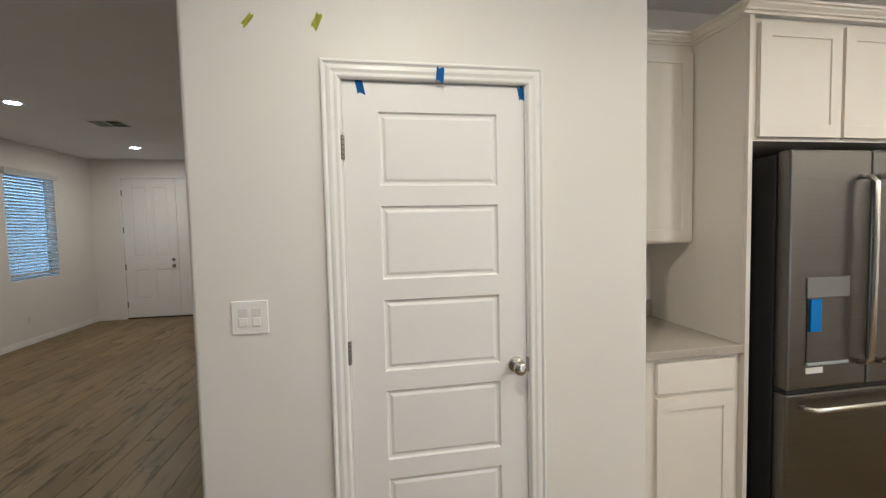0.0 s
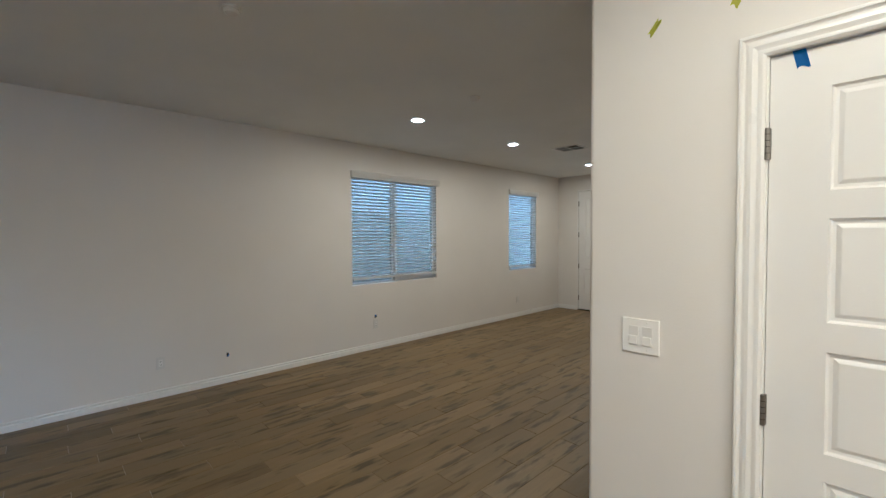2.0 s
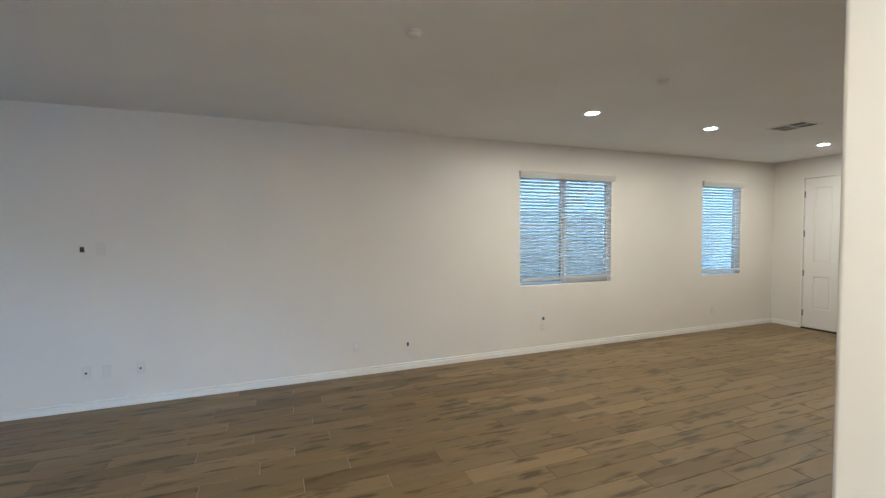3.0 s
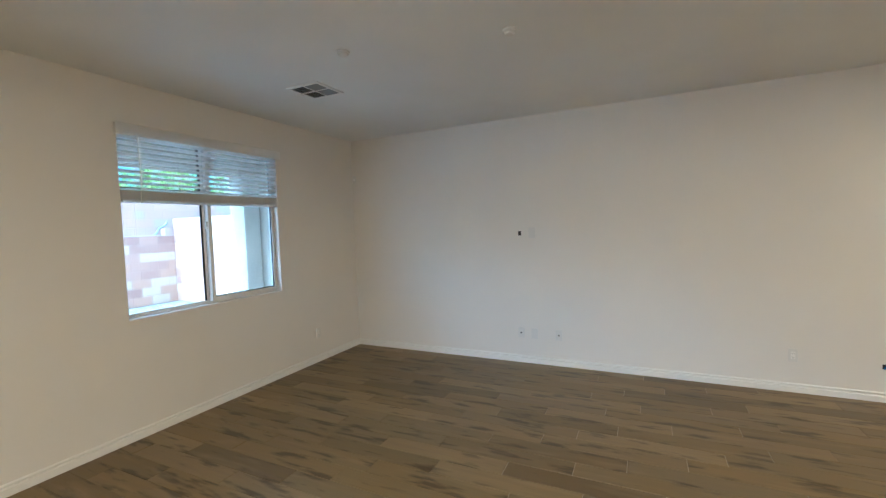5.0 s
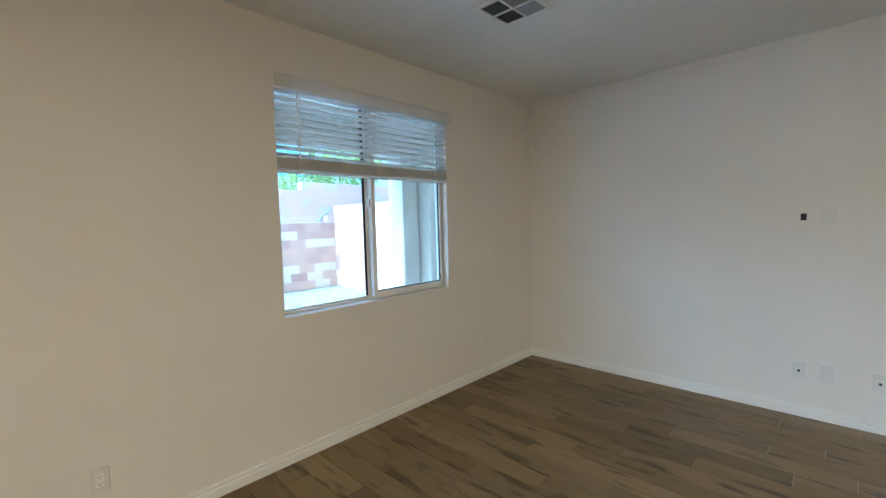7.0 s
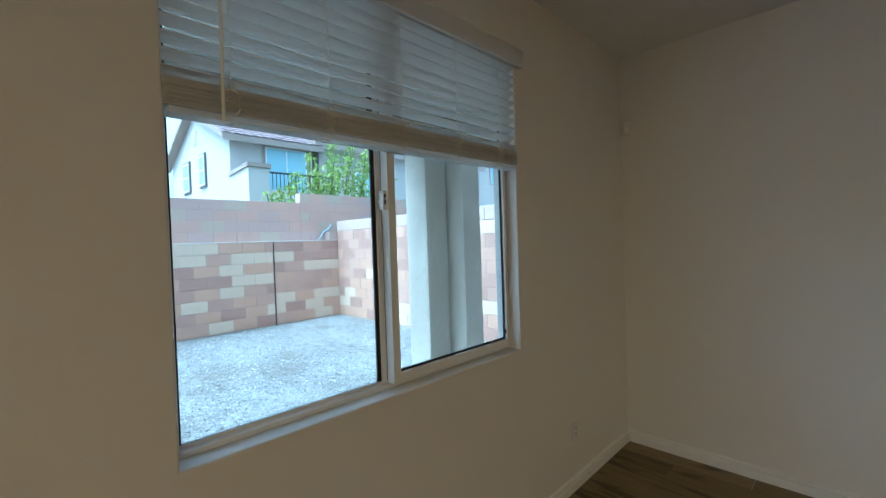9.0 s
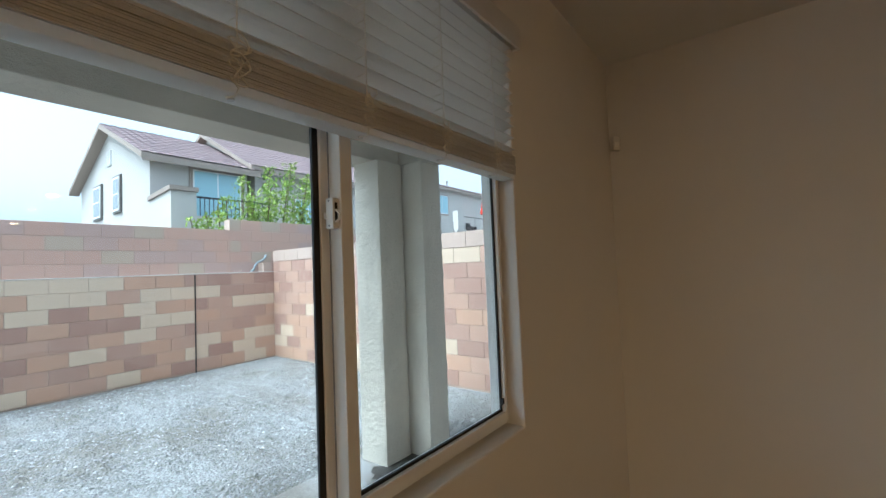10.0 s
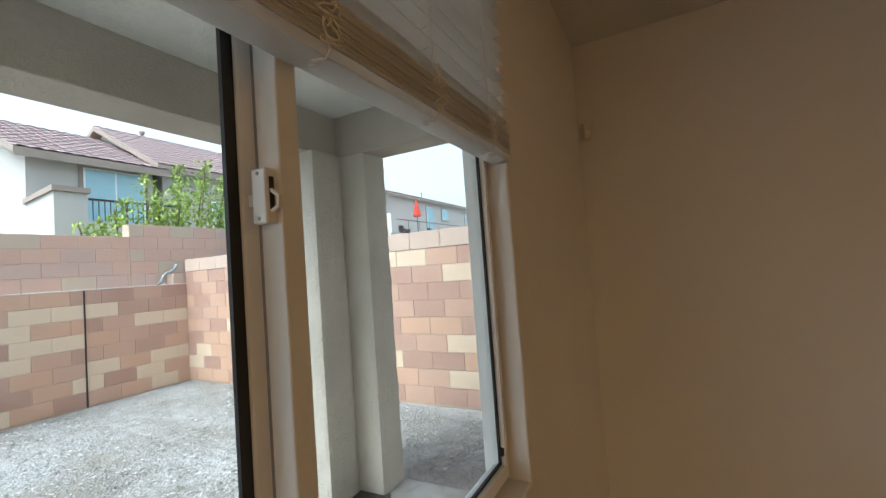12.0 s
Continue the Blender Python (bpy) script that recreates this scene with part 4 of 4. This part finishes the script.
def stone_field(n, x0, x1, y0, y1, keep):
    random.seed(21)
    verts, faces = [], []
    base_v = ((1, 0, 0), (-1, 0, 0), (0, 1, 0), (0, -1, 0), (0, 0, 1), (0, 0, -0.6))
    base_f = ((0, 2, 4), (2, 1, 4), (1, 3, 4), (3, 0, 4), (2, 0, 5), (1, 2, 5), (3, 1, 5), (0, 3, 5))
    for _ in range(n):
        x, y = random.uniform(x0, x1), random.uniform(y0, y1)
        if not keep(x, y):
            continue
        if noise.noise(Vector((x * 1.6, y * 1.6, 9.0))) + random.uniform(-0.5, 0.5) < -0.12:
            continue
        r, a = random.choice((0.006, 0.007, 0.008, 0.009, 0.010, 0.012, 0.014, 0.019)), random.uniform(0, 6.28)
        c, s, k = math.cos(a), math.sin(a), len(verts)
        sx, sy, sz = r * random.uniform(0.8, 1.6), r * random.uniform(0.7, 1.2), r * random.uniform(0.5, 0.9)
        z = -0.020 + bed_height(x, y)
        for vx, vy, vz in base_v:
            px, py = vx * sx * random.uniform(0.8, 1.2), vy * sy * random.uniform(0.8, 1.2)
            verts.append((x + c * px - s * py, y + s * px + c * py, z + vz * sz * random.uniform(0.7, 1.1)))
        faces += [tuple(k + i for i in f) for f in base_f]
    me = bpy.data.meshes.new("gravel")
    me.from_pydata(verts, [], faces)
    me.materials.append(STONES)
    return tagged(new("gravel", me), "loose pale grey gravel stones on the ground", "gravel", kind="stuff")


stone_field(60000, -6.25, 0.5, -10.4, -4.0, lambda x, y: y < -5.86 or x < -4.8)

# ---- the block walls of the yard ----
PALE_MORTAR = streaked("pale_mortar", (0.62, 0.58, 0.54), (20, 20, 20), 0.95)
BL, BH = 0.405, 0.197
BLOCK_MESHES = {}


def block_mesh(l, mat):
    key = (round(l, 3), mat.name)
    if key not in BLOCK_MESHES:
        BLOCK_MESHES[key] = mesh_of("block", box(0.003, l - 0.003, -0.006, 0.05, 0.003, BH - 0.003, bevel=0.004), mat)
    return BLOCK_MESHES[key]


def block_wall(name, m, length, first, courses, mat, label, thick=0.19, breaks=(), cap=0.0, seed=1):
    """A wall of running-bond blocks on a mortar core; local x along it, front at y = 0 facing -y."""
    ob = thing(name, m, label, "block wall", kind="structure")
    z0 = first * BH
    part("core", box(0, length, 0.0, thick, z0 - 0.035 if first == 0 else z0, courses * BH - 0.002), MORTAR, ob)
    if cap:
        k = 0.0
        while k < length:
            part("cap_block", box(k + 0.002, min(k + BL, length) - 0.002, -0.012, thick + 0.012, courses * BH, courses * BH + cap, bevel=0.004), CAP, ob)
            k += BL
    runs = list(zip((0.0, *breaks), (*breaks, length)))
    for c in range(first, courses):
        for a, b in runs:
            x = a
            w = BL / 2 if (c + len(runs)) % 2 else BL
            while x < b - 0.02:
                l = min(w, b - x)
                blk = new("block", block_mesh(l, mat))
                blk.parent, blk.matrix_local = ob, pose(x, random.uniform(-0.0015, 0.0015), c * BH)
                x, w = x + l, BL
    return ob


random.seed(8)
mR = pose(-0.9, -10.5, 0, 0, 0, 180)             # local x runs towards -x
block_wall("wall_yard_rear", mR, 6.3 - 0.9, 0, 8, BLOCKS, "low wall of mixed tan, rose and brown blocks", breaks=(4.0,))
block_wall("wall_yard_upper", pose(-0.9, -10.75, 0, 0, 0, 180), 4.70, 7, 12, BLOCKS_PALE, "taller pale rose block wall behind the low wall")
block_wall("wall_yard_upper", pose(-5.60, -10.75, 0, 0, 0, 180), 4.3, 7, 13, BLOCKS_PALE, "taller stepped pale rose block wall", cap=0.0)
block_wall("wall_yard_side", pose(-6.3, -10.498, 0, 0, 0, 90), 6.6, 0, 9, BLOCKS, "side wall of mixed tan, rose and brown blocks", cap=0.2)
# Carries on the block wall; the side yard's shade is in its dark grey.
tagged(part("wall_yard_side_far", box(-6.49, -6.3, -3.896, 14.0, -0.05, 1.97), STUCCO_GREY), "plain block wall along the side yard, grey darkened for shade", "block wall", kind="structure")

ledge = part("mortar_cap", box(-6.3, -0.9, -10.745, -10.492, 8 * BH - 0.001, 8 * BH + 0.012, bevel=0.003), PALE_MORTAR)
tagged(ledge, "thin pale mortar cap along the low wall", "wall cap", kind="structure")
tagged(part("control_joint", box(-4.912, -4.894, -10.494, -10.485, -0.03, 8 * BH - 0.004), DARK), "dark open joint in the low block wall", "wall joint", kind="structure")
hose = thing("bent_pipe", pose(-6.13, -10.6, 8 * BH), "bent grey pipe lying on the low wall", "pipe")
part("pipe", tube([(0.22, 0, 0.02), (0.17, 0, 0.05), (0.14, 0, 0.12), (0.10, 0, 0.18), (0.0, 0, 0.22), (-0.06, 0, 0.27), (-0.08, 0, 0.33)], 0.022, sides=8), PIPE, hose, smooth=True)
part("stub_block", box(-0.14, 0.03, -0.08, 0.09, 0.001, 0.17, bevel=0.006), CAP, hose)


# ---- shrub behind the wall ----
def shrub(x, y, z0, shoots, seed, label):
    ob = thing("shrub", pose(x, y, 0), label, "shrub")
    random.seed(seed)
    wood = bmesh.new()
    verts, faces = [], []
    for dx, dy, top in shoots:
        pts = []
        bx, by = dx * 0.35, dy * 0.35
        for k in range(9):
            f = k / 8
            pts.append(Vector((bx + (dx - bx) * f ** 0.8 + 0.08 * math.sin(3 * f + dx), by + (dy - by) * f, z0 + (top - z0) * f)))
        tube(pts, 0.013, wood, 5)
        for k in range(int(215 * (top - z0) / 2.0)):
            f = random.uniform(0.3, 1.0)
            i = min(int(f * 8), 7)
            p = pts[i].lerp(pts[i + 1], f * 8 - i)
            spread = 0.045 + 0.26 * (1 - f) ** 0.7
            p = p + Vector((random.gauss(0, spread), random.gauss(0, spread), random.gauss(0, 0.09)))
            if p.z > top:
                continue
            l, w = random.uniform(0.07, 0.13), random.uniform(0.018, 0.032)
            d = Vector((random.gauss(0, 1), random.gauss(0, 1), random.gauss(0.9, 0.6))).normalized()
            u = d.orthogonal().normalized()
            u = (Matrix.Rotation(random.uniform(0, 6.28), 3, d) @ u)
            nrm = d.cross(u)
            k0 = len(verts)
            verts += [tuple(q) for q in (p, p + d * l * 0.5 + u * w + nrm * 0.01, p + d * l - nrm * 0.02, p + d * l * 0.5 - u * w + nrm * 0.01)]
            faces += [(k0, k0 + 1, k0 + 2), (k0, k0 + 2, k0 + 3)]
    part("branches", wood, BARK, ob)
    me = bpy.data.meshes.new("foliage")
    me.from_pydata(verts, [], faces)
    me.materials.append(LEAF)
    crown_ob = new("foliage", me)
    crown_ob.parent = ob


shrub(-7.0, -12.3, 0, [(1.55, 0.1, 2.70), (1.2, 0.0, 2.85), (0.85, -0.2, 3.05), (0.45, 0.2, 3.75), (0.6, -0.3, 3.30), (0.1, 0.0, 3.45), (-0.2, 0.3, 3.55), (-0.5, -0.2, 4.15),
      (-0.75, 0.2, 3.75), (-1.05, -0.1, 4.3), (-1.3, 0.2, 3.85), (-1.6, -0.2, 4.1), (-1.9, 0.1, 3.7), (-2.2, 0.0, 3.6), (-0.35, 0.0, 3.3), (-1.2, 0.1, 3.2), (0.2, 0.2, 3.1), (-1.8, -0.1, 3.1)], 4,
      "bright green leafy shrub with upright shoots behind the wall")


# ---- houses beyond the wall ----
def tiled_slope(x0, x1, y0, z0, y1, z1, name="roof_slope"):
    """A slope of barrel tiles from the eave (y0, z0) up to the ridge (y1, z1)."""
    bm = bmesh.new()
    nx = int(abs(x1 - x0) / 0.07)
    rows = 2 * int(math.hypot(y1 - y0, z1 - z0) / 0.38)
    grid = []
    for j in range(rows + 1):
        f = (j // 2 + j % 2) / (rows / 2) if rows else 0
        lift = 0.025 if j % 2 == 0 else 0.0
        line = []
        for i in range(nx + 1):
            x = x0 + (x1 - x0) * i / nx
            wave = 0.032 * abs(math.sin(math.pi * i / 4))
            line.append(bm.verts.new((x, y0 + (y1 - y0) * f, z0 + (z1 - z0) * f + wave + lift)))
        grid.append(line)
    for a, b in zip(grid, grid[1:]):
        for i in range(nx):
            bm.faces.new((a[i], a[i + 1], b[i + 1], b[i]))
    return bm


def far_window(parent, x0, x1, z0, z1, y, split=True):
    """A window on a face looking towards +y at the given y."""
    w = thing("window", Matrix(), "", "")
    w.parent = parent
    part("frame", box(x0 - 0.09, x1 + 0.09, y, y + 0.05, z0 - 0.09, z1 + 0.09), FASCIA, w)
    part("sash", box(x0, x1, y + 0.05, y + 0.07, z0, z1), VINYL, w)
    xs = ((x0 + 0.04, (x0 + x1) / 2 - 0.02), ((x0 + x1) / 2 + 0.02, x1 - 0.04)) if split else ((x0 + 0.04, x1 - 0.04),)
    for a, b in xs:
        part("pane", box(a, b, y + 0.07, y + 0.076, z0 + 0.04, z1 - 0.04), FAR_GLASS, w)
    return w


def gable_house(m, length, depth, eave, ridge, label, stucco=STUCCO_FAR):
    """Long face at y = 0 looking to +y, gable end at x = 0 looking to +x; runs towards -x and -y."""
    ob = thing("house", m, label, "house")
    bm = bmesh.new()
    prof = [(0, 0), (0, eave), (-depth / 2, ridge), (-depth, eave), (-depth, 0)]
    ends = [[bm.verts.new((x, y, z)) for y, z in prof] for x in (0, -length)]
    for k in range(4):
        bm.faces.new((ends[0][k], ends[0][k + 1], ends[1][k + 1], ends[1][k]))
    bm.faces.new(ends[0])
    bm.faces.new(ends[1])
    part("walls", bm, stucco, ob)
    drop = (ridge - eave) / (depth / 2) * 0.35
    part("roof_front", tiled_slope(0.30, -length - 0.3, 0.35, eave - drop + 0.12, -depth / 2, ridge + 0.14), ROOF, ob, "mauve clay barrel tiles")
    part("roof_back", tiled_slope(0.30, -length - 0.3, -depth - 0.35, eave - drop + 0.12, -depth / 2, ridge + 0.14), ROOF, ob, "mauve clay barrel tiles")
    part("fascia", box(-length - 0.3, 0.3, 0.33, 0.36, eave - drop - 0.08, eave - drop + 0.12), FASCIA, ob)
    for s in (0, 1):
        verge = bmesh.new()
        pts = [(0.35, eave - drop), (-depth / 2, ridge + 0.02)] if s == 0 else [(-depth - 0.35, eave - drop), (-depth / 2, ridge + 0.02)]
        q = [verge.verts.new((x, y, z + dz)) for x in (0.0, 0.31) for y, z in pts for dz in (-0.03, 0.13)]
        for f in ((0, 1, 3, 2), (4, 5, 7, 6), (0, 2, 6, 4), (1, 3, 7, 5), (0, 1, 5, 4), (2, 3, 7, 6)):
            verge.faces.new([q[i] for i in f])
        part("verge", verge, FASCIA, ob)
    return ob


home = gable_house(pose(-6.25, -16.62, 0), 2.8, 7.0, 5.03, 6.55, "two-storey cream stucco house with mauve tiled gable roof")
def gable_window(y0, y1, z0, z1):
    w = thing("window", Matrix(), "", "")
    w.parent = home
    part("frame", box(0, 0.06, y0 - 0.07, y1 + 0.07, z0 - 0.07, z1 + 0.07), DARK_FRAME, w)
    part("sash", box(0.06, 0.08, y0, y1, z0, z1), VINYL, w)
    part("pane", box(0.08, 0.086, y0 + 0.06, y1 - 0.06, z0 + 0.06, (z0 + z1) / 2 - 0.02), GREY_GLASS, w)
    part("pane", box(0.08, 0.086, y0 + 0.06, y1 - 0.06, (z0 + z1) / 2 + 0.02, z1 - 0.06), GREY_GLASS, w)
gable_window(-3.0, -2.4, 3.75, 4.82)
gable_window(-5.15, -4.35, 3.72, 4.80)
vent = part("gable_vent", box(0.0, 0.05, -3.75, -3.35, 5.35, 5.85), VINYL, home, "white louvred gable vent")
for k in range(6):
    part("slat", box(0.05, 0.065, -3.72, -3.38, 5.38 + 0.08 * k, 5.41 + 0.08 * k), STUCCO_FAR, home)
far_window(home, -2.55, -1.1, 3.0, 4.80, 0.0)
part("balcony_wall", box(-2.8, -0.601, 1.3, 1.5, 0, 3.2), STUCCO_FAR, home)
part("balcony_pier", box(-0.6, -0.151, 1.3, 1.5, 0, 3.83), STUCCO_FAR, home)
par = bmesh.new()
q = [par.verts.new((x, y, z)) for x in (-0.15, 0.02) for y, z in ((0.0, 0), (1.5, 0), (1.5, 3.83), (0.0, 3.72))]
for f in ((0, 1, 2, 3), (4, 5, 6, 7), (0, 1, 5, 4), (1, 2, 6, 5), (2, 3, 7, 6), (3, 0, 4, 7)):
    par.faces.new([q[i] for i in f])
part("balcony_cheek", par, STUCCO_FAR, home)
cap_bm = bmesh.new()
q = [cap_bm.verts.new((x, y, z + dz)) for x in (-0.2, 0.07) for y, z in ((0.0, 3.72), (1.56, 3.835)) for dz in (0.0, 0.12)]
for f in ((0, 1, 3, 2), (4, 5, 7, 6), (0, 2, 6, 4), (1, 3, 7, 5), (0, 1, 5, 4), (2, 3, 7, 6)):
    cap_bm.faces.new([q[i] for i in f])
box(-0.64, -0.201, 1.25, 1.56, 3.832, 3.953, cap_bm)
part("cheek_cap", cap_bm, FASCIA, home)
rail = part("balcony_rail", box(-2.8, -0.6, 1.38, 1.42, 3.70, 3.75), RAIL, home, "black iron balcony railing")
for k in range(18):
    part("baluster", box(-2.78 + k * 0.12, -2.765 + k * 0.12, 1.39, 1.41, 3.2, 3.70), RAIL, rail)

wing = gable_house(pose(-9.4, -16.75, 0), 9.0, 6.8, 5.25, 7.0, "long two-storey cream stucco house with tiled roof")
far_window(wing, -2.6, -1.5, 3.0, 4.3, 0.0)
for x, y in ((-1.2, -3.4), (-4.5, -3.0)):
    part("roof_vent", lathe([(0.05, 6.2), (0.05, 7.25), (0.09, 7.25), (0.09, 7.35), (0, 7.36)], Matrix.Translation((x, y, 0)), 10), FASCIA, wing, "thin metal roof vent pipe")

annex = gable_house(pose(-24.0, -22.0, 0), 24.0, 10.0, 7.6, 9.3, "pale stucco house with a grey-mauve roof and long balcony")
part("balcony_wall", box(-12.8, -0.8, 2.6, 2.8, 0, 4.05), STUCCO_FAR, annex)
part("balcony_deck", box(-12.8, -0.8, 0.0, 2.599, 3.6, 3.9), STUCCO_FAR, annex)
part("balcony_pillar", box(-1.5, -0.8, 2.5, 2.9, 4.051, 5.35), STUCCO_FAR, annex)
part("balcony_pillar", box(-12.8, -12.3, 2.5, 2.9, 4.051, 5.0), STUCCO_FAR, annex)
arail = part("balcony_rail", box(-12.3, -1.5, 2.68, 2.72, 5.0, 5.05), RAIL, annex, "thin dark balcony railing")
for k in range(8):
    part("baluster", box(-12.2 + k * 1.5, -12.17 + k * 1.5, 2.69, 2.71, 4.05, 5.0), RAIL, arail)
far_window(annex, -11.7, -10.5, 4.4, 7.05, 0.0, False)
far_window(annex, -14.7, -13.4, 6.0, 7.1, 0.0)
far_window(annex, -20.5, -18.6, 5.9, 7.0, 0.0)
far_window(annex, -3.6, -2.2, 5.6, 7.0, 0.0)
for x, y in ((-8.0, -3.2), (-15.0, -3.0)):
    part("roof_vent", lathe([(0.06, 8.3), (0.06, 9.2), (0.1, 9.2), (0.1, 9.3), (0, 9.31)], Matrix.Translation((x, y, 0)), 10), FASCIA, annex, "thin metal roof vent pipe")
# Neighbour house kept close and tall to block sky from the west windows.
near = gable_house(pose(-6.95, 16.0, 0), 7.0, 17.5, 6.6, 9.0, "tall stucco house beyond the side yard, darkened and blocking sky", STUCCO_NEAR)
umb = thing("patio_umbrella", pose(-30.6, -20.6, 3.9), "closed red patio umbrella on the far balcony", "umbrella")
part("pole", tube([(0, 0, 0), (0, 0, 3.1)], 0.03), RAIL, umb)
part("canopy", lathe([(0.28, 1.8), (0.32, 1.86), (0.22, 2.3), (0.13, 2.8), (0.04, 3.15), (0.0, 3.16)], None, 14), UMBRELLA, umb)
for x in (-26.6, -28.2, -32.4, -34.0, -35.2):
    ch = thing("patio_chair", pose(x, -20.3, 3.9), "dark woven patio armchair on the far balcony", "chair", "far patio chairs")
    part("seat", box(-0.3, 0.3, -0.3, 0.3, 0.3, 0.42, bevel=0.03), WICKER, ch)
    part("backrest", box(-0.3, 0.3, -0.34, -0.26, 0.42, 0.95, bevel=0.03), WICKER, ch)
    for sx in (-0.3, 0.26):
        part("arm", box(sx, sx + 0.05, -0.26, 0.3, 0.42, 0.65, bevel=0.015), WICKER, ch)
    for sx in (-0.27, 0.25):
        for sy in (-0.27, 0.25):
            part("leg", box(sx, sx + 0.03, sy, sy + 0.03, 0.0, 0.3), WICKER, ch)

# ---- floor planks ----
PW, PL, GAP = 0.155, 0.92, 0.003
PLANK_MESHES = {}


def plank_mesh(l):
    key = round(l, 2)
    if key not in PLANK_MESHES:
        PLANK_MESHES[key] = mesh_of("plank", box(GAP / 2, PW - GAP / 2, GAP / 2, key - GAP / 2, -0.008, 0.0, bevel=0.0007), PLANK)
    return PLANK_MESHES[key]


far_verts, far_faces = [], []
random.seed(3)
rows_n = int((XR - XL) / PW) + 1
for r in range(rows_n):
    x = XL + r * PW
    y = YB - 0.1 - PL * ((r * 0.37 + random.uniform(0, 0.3)) % 1.0)
    while y < YF:
        a, b = max(y, YB - 0.05), min(y + PL, YF + 0.02)
        y += PL
        if x > XN:
            a = max(a, YN - 0.05)
        if b - a < 0.03 or (x > PX0 and a > YK) or (x > XN and b < YN + 0.02):
            continue
        if x < -1.4 and a < 7.0:
            p = new("plank", plank_mesh(b - a))
            p.parent, p.matrix_local = floor, pose(x, a, random.uniform(-0.0004, 0.0004))
        else:
            k = len(far_verts)
            x0, x1, y0, y1 = x + GAP / 2, min(x + PW, XR) - GAP / 2, a + GAP / 2, b - GAP / 2
            far_verts += [(u, v, w) for w in (-0.008, 0.0) for u, v in ((x0, y0), (x1, y0), (x1, y1), (x0, y1))]
            far_faces += [tuple(k + i for i in f) for f in ((4, 5, 6, 7), (0, 1, 5, 4), (1, 2, 6, 5), (2, 3, 7, 6), (3, 0, 4, 7))]
me = bpy.data.meshes.new("planks")
me.from_pydata(far_verts, [], far_faces)
me.materials.append(PLANK_FAR)
rest = new("planks", me)
rest.parent = floor
tagged(rest, kind="stuff")
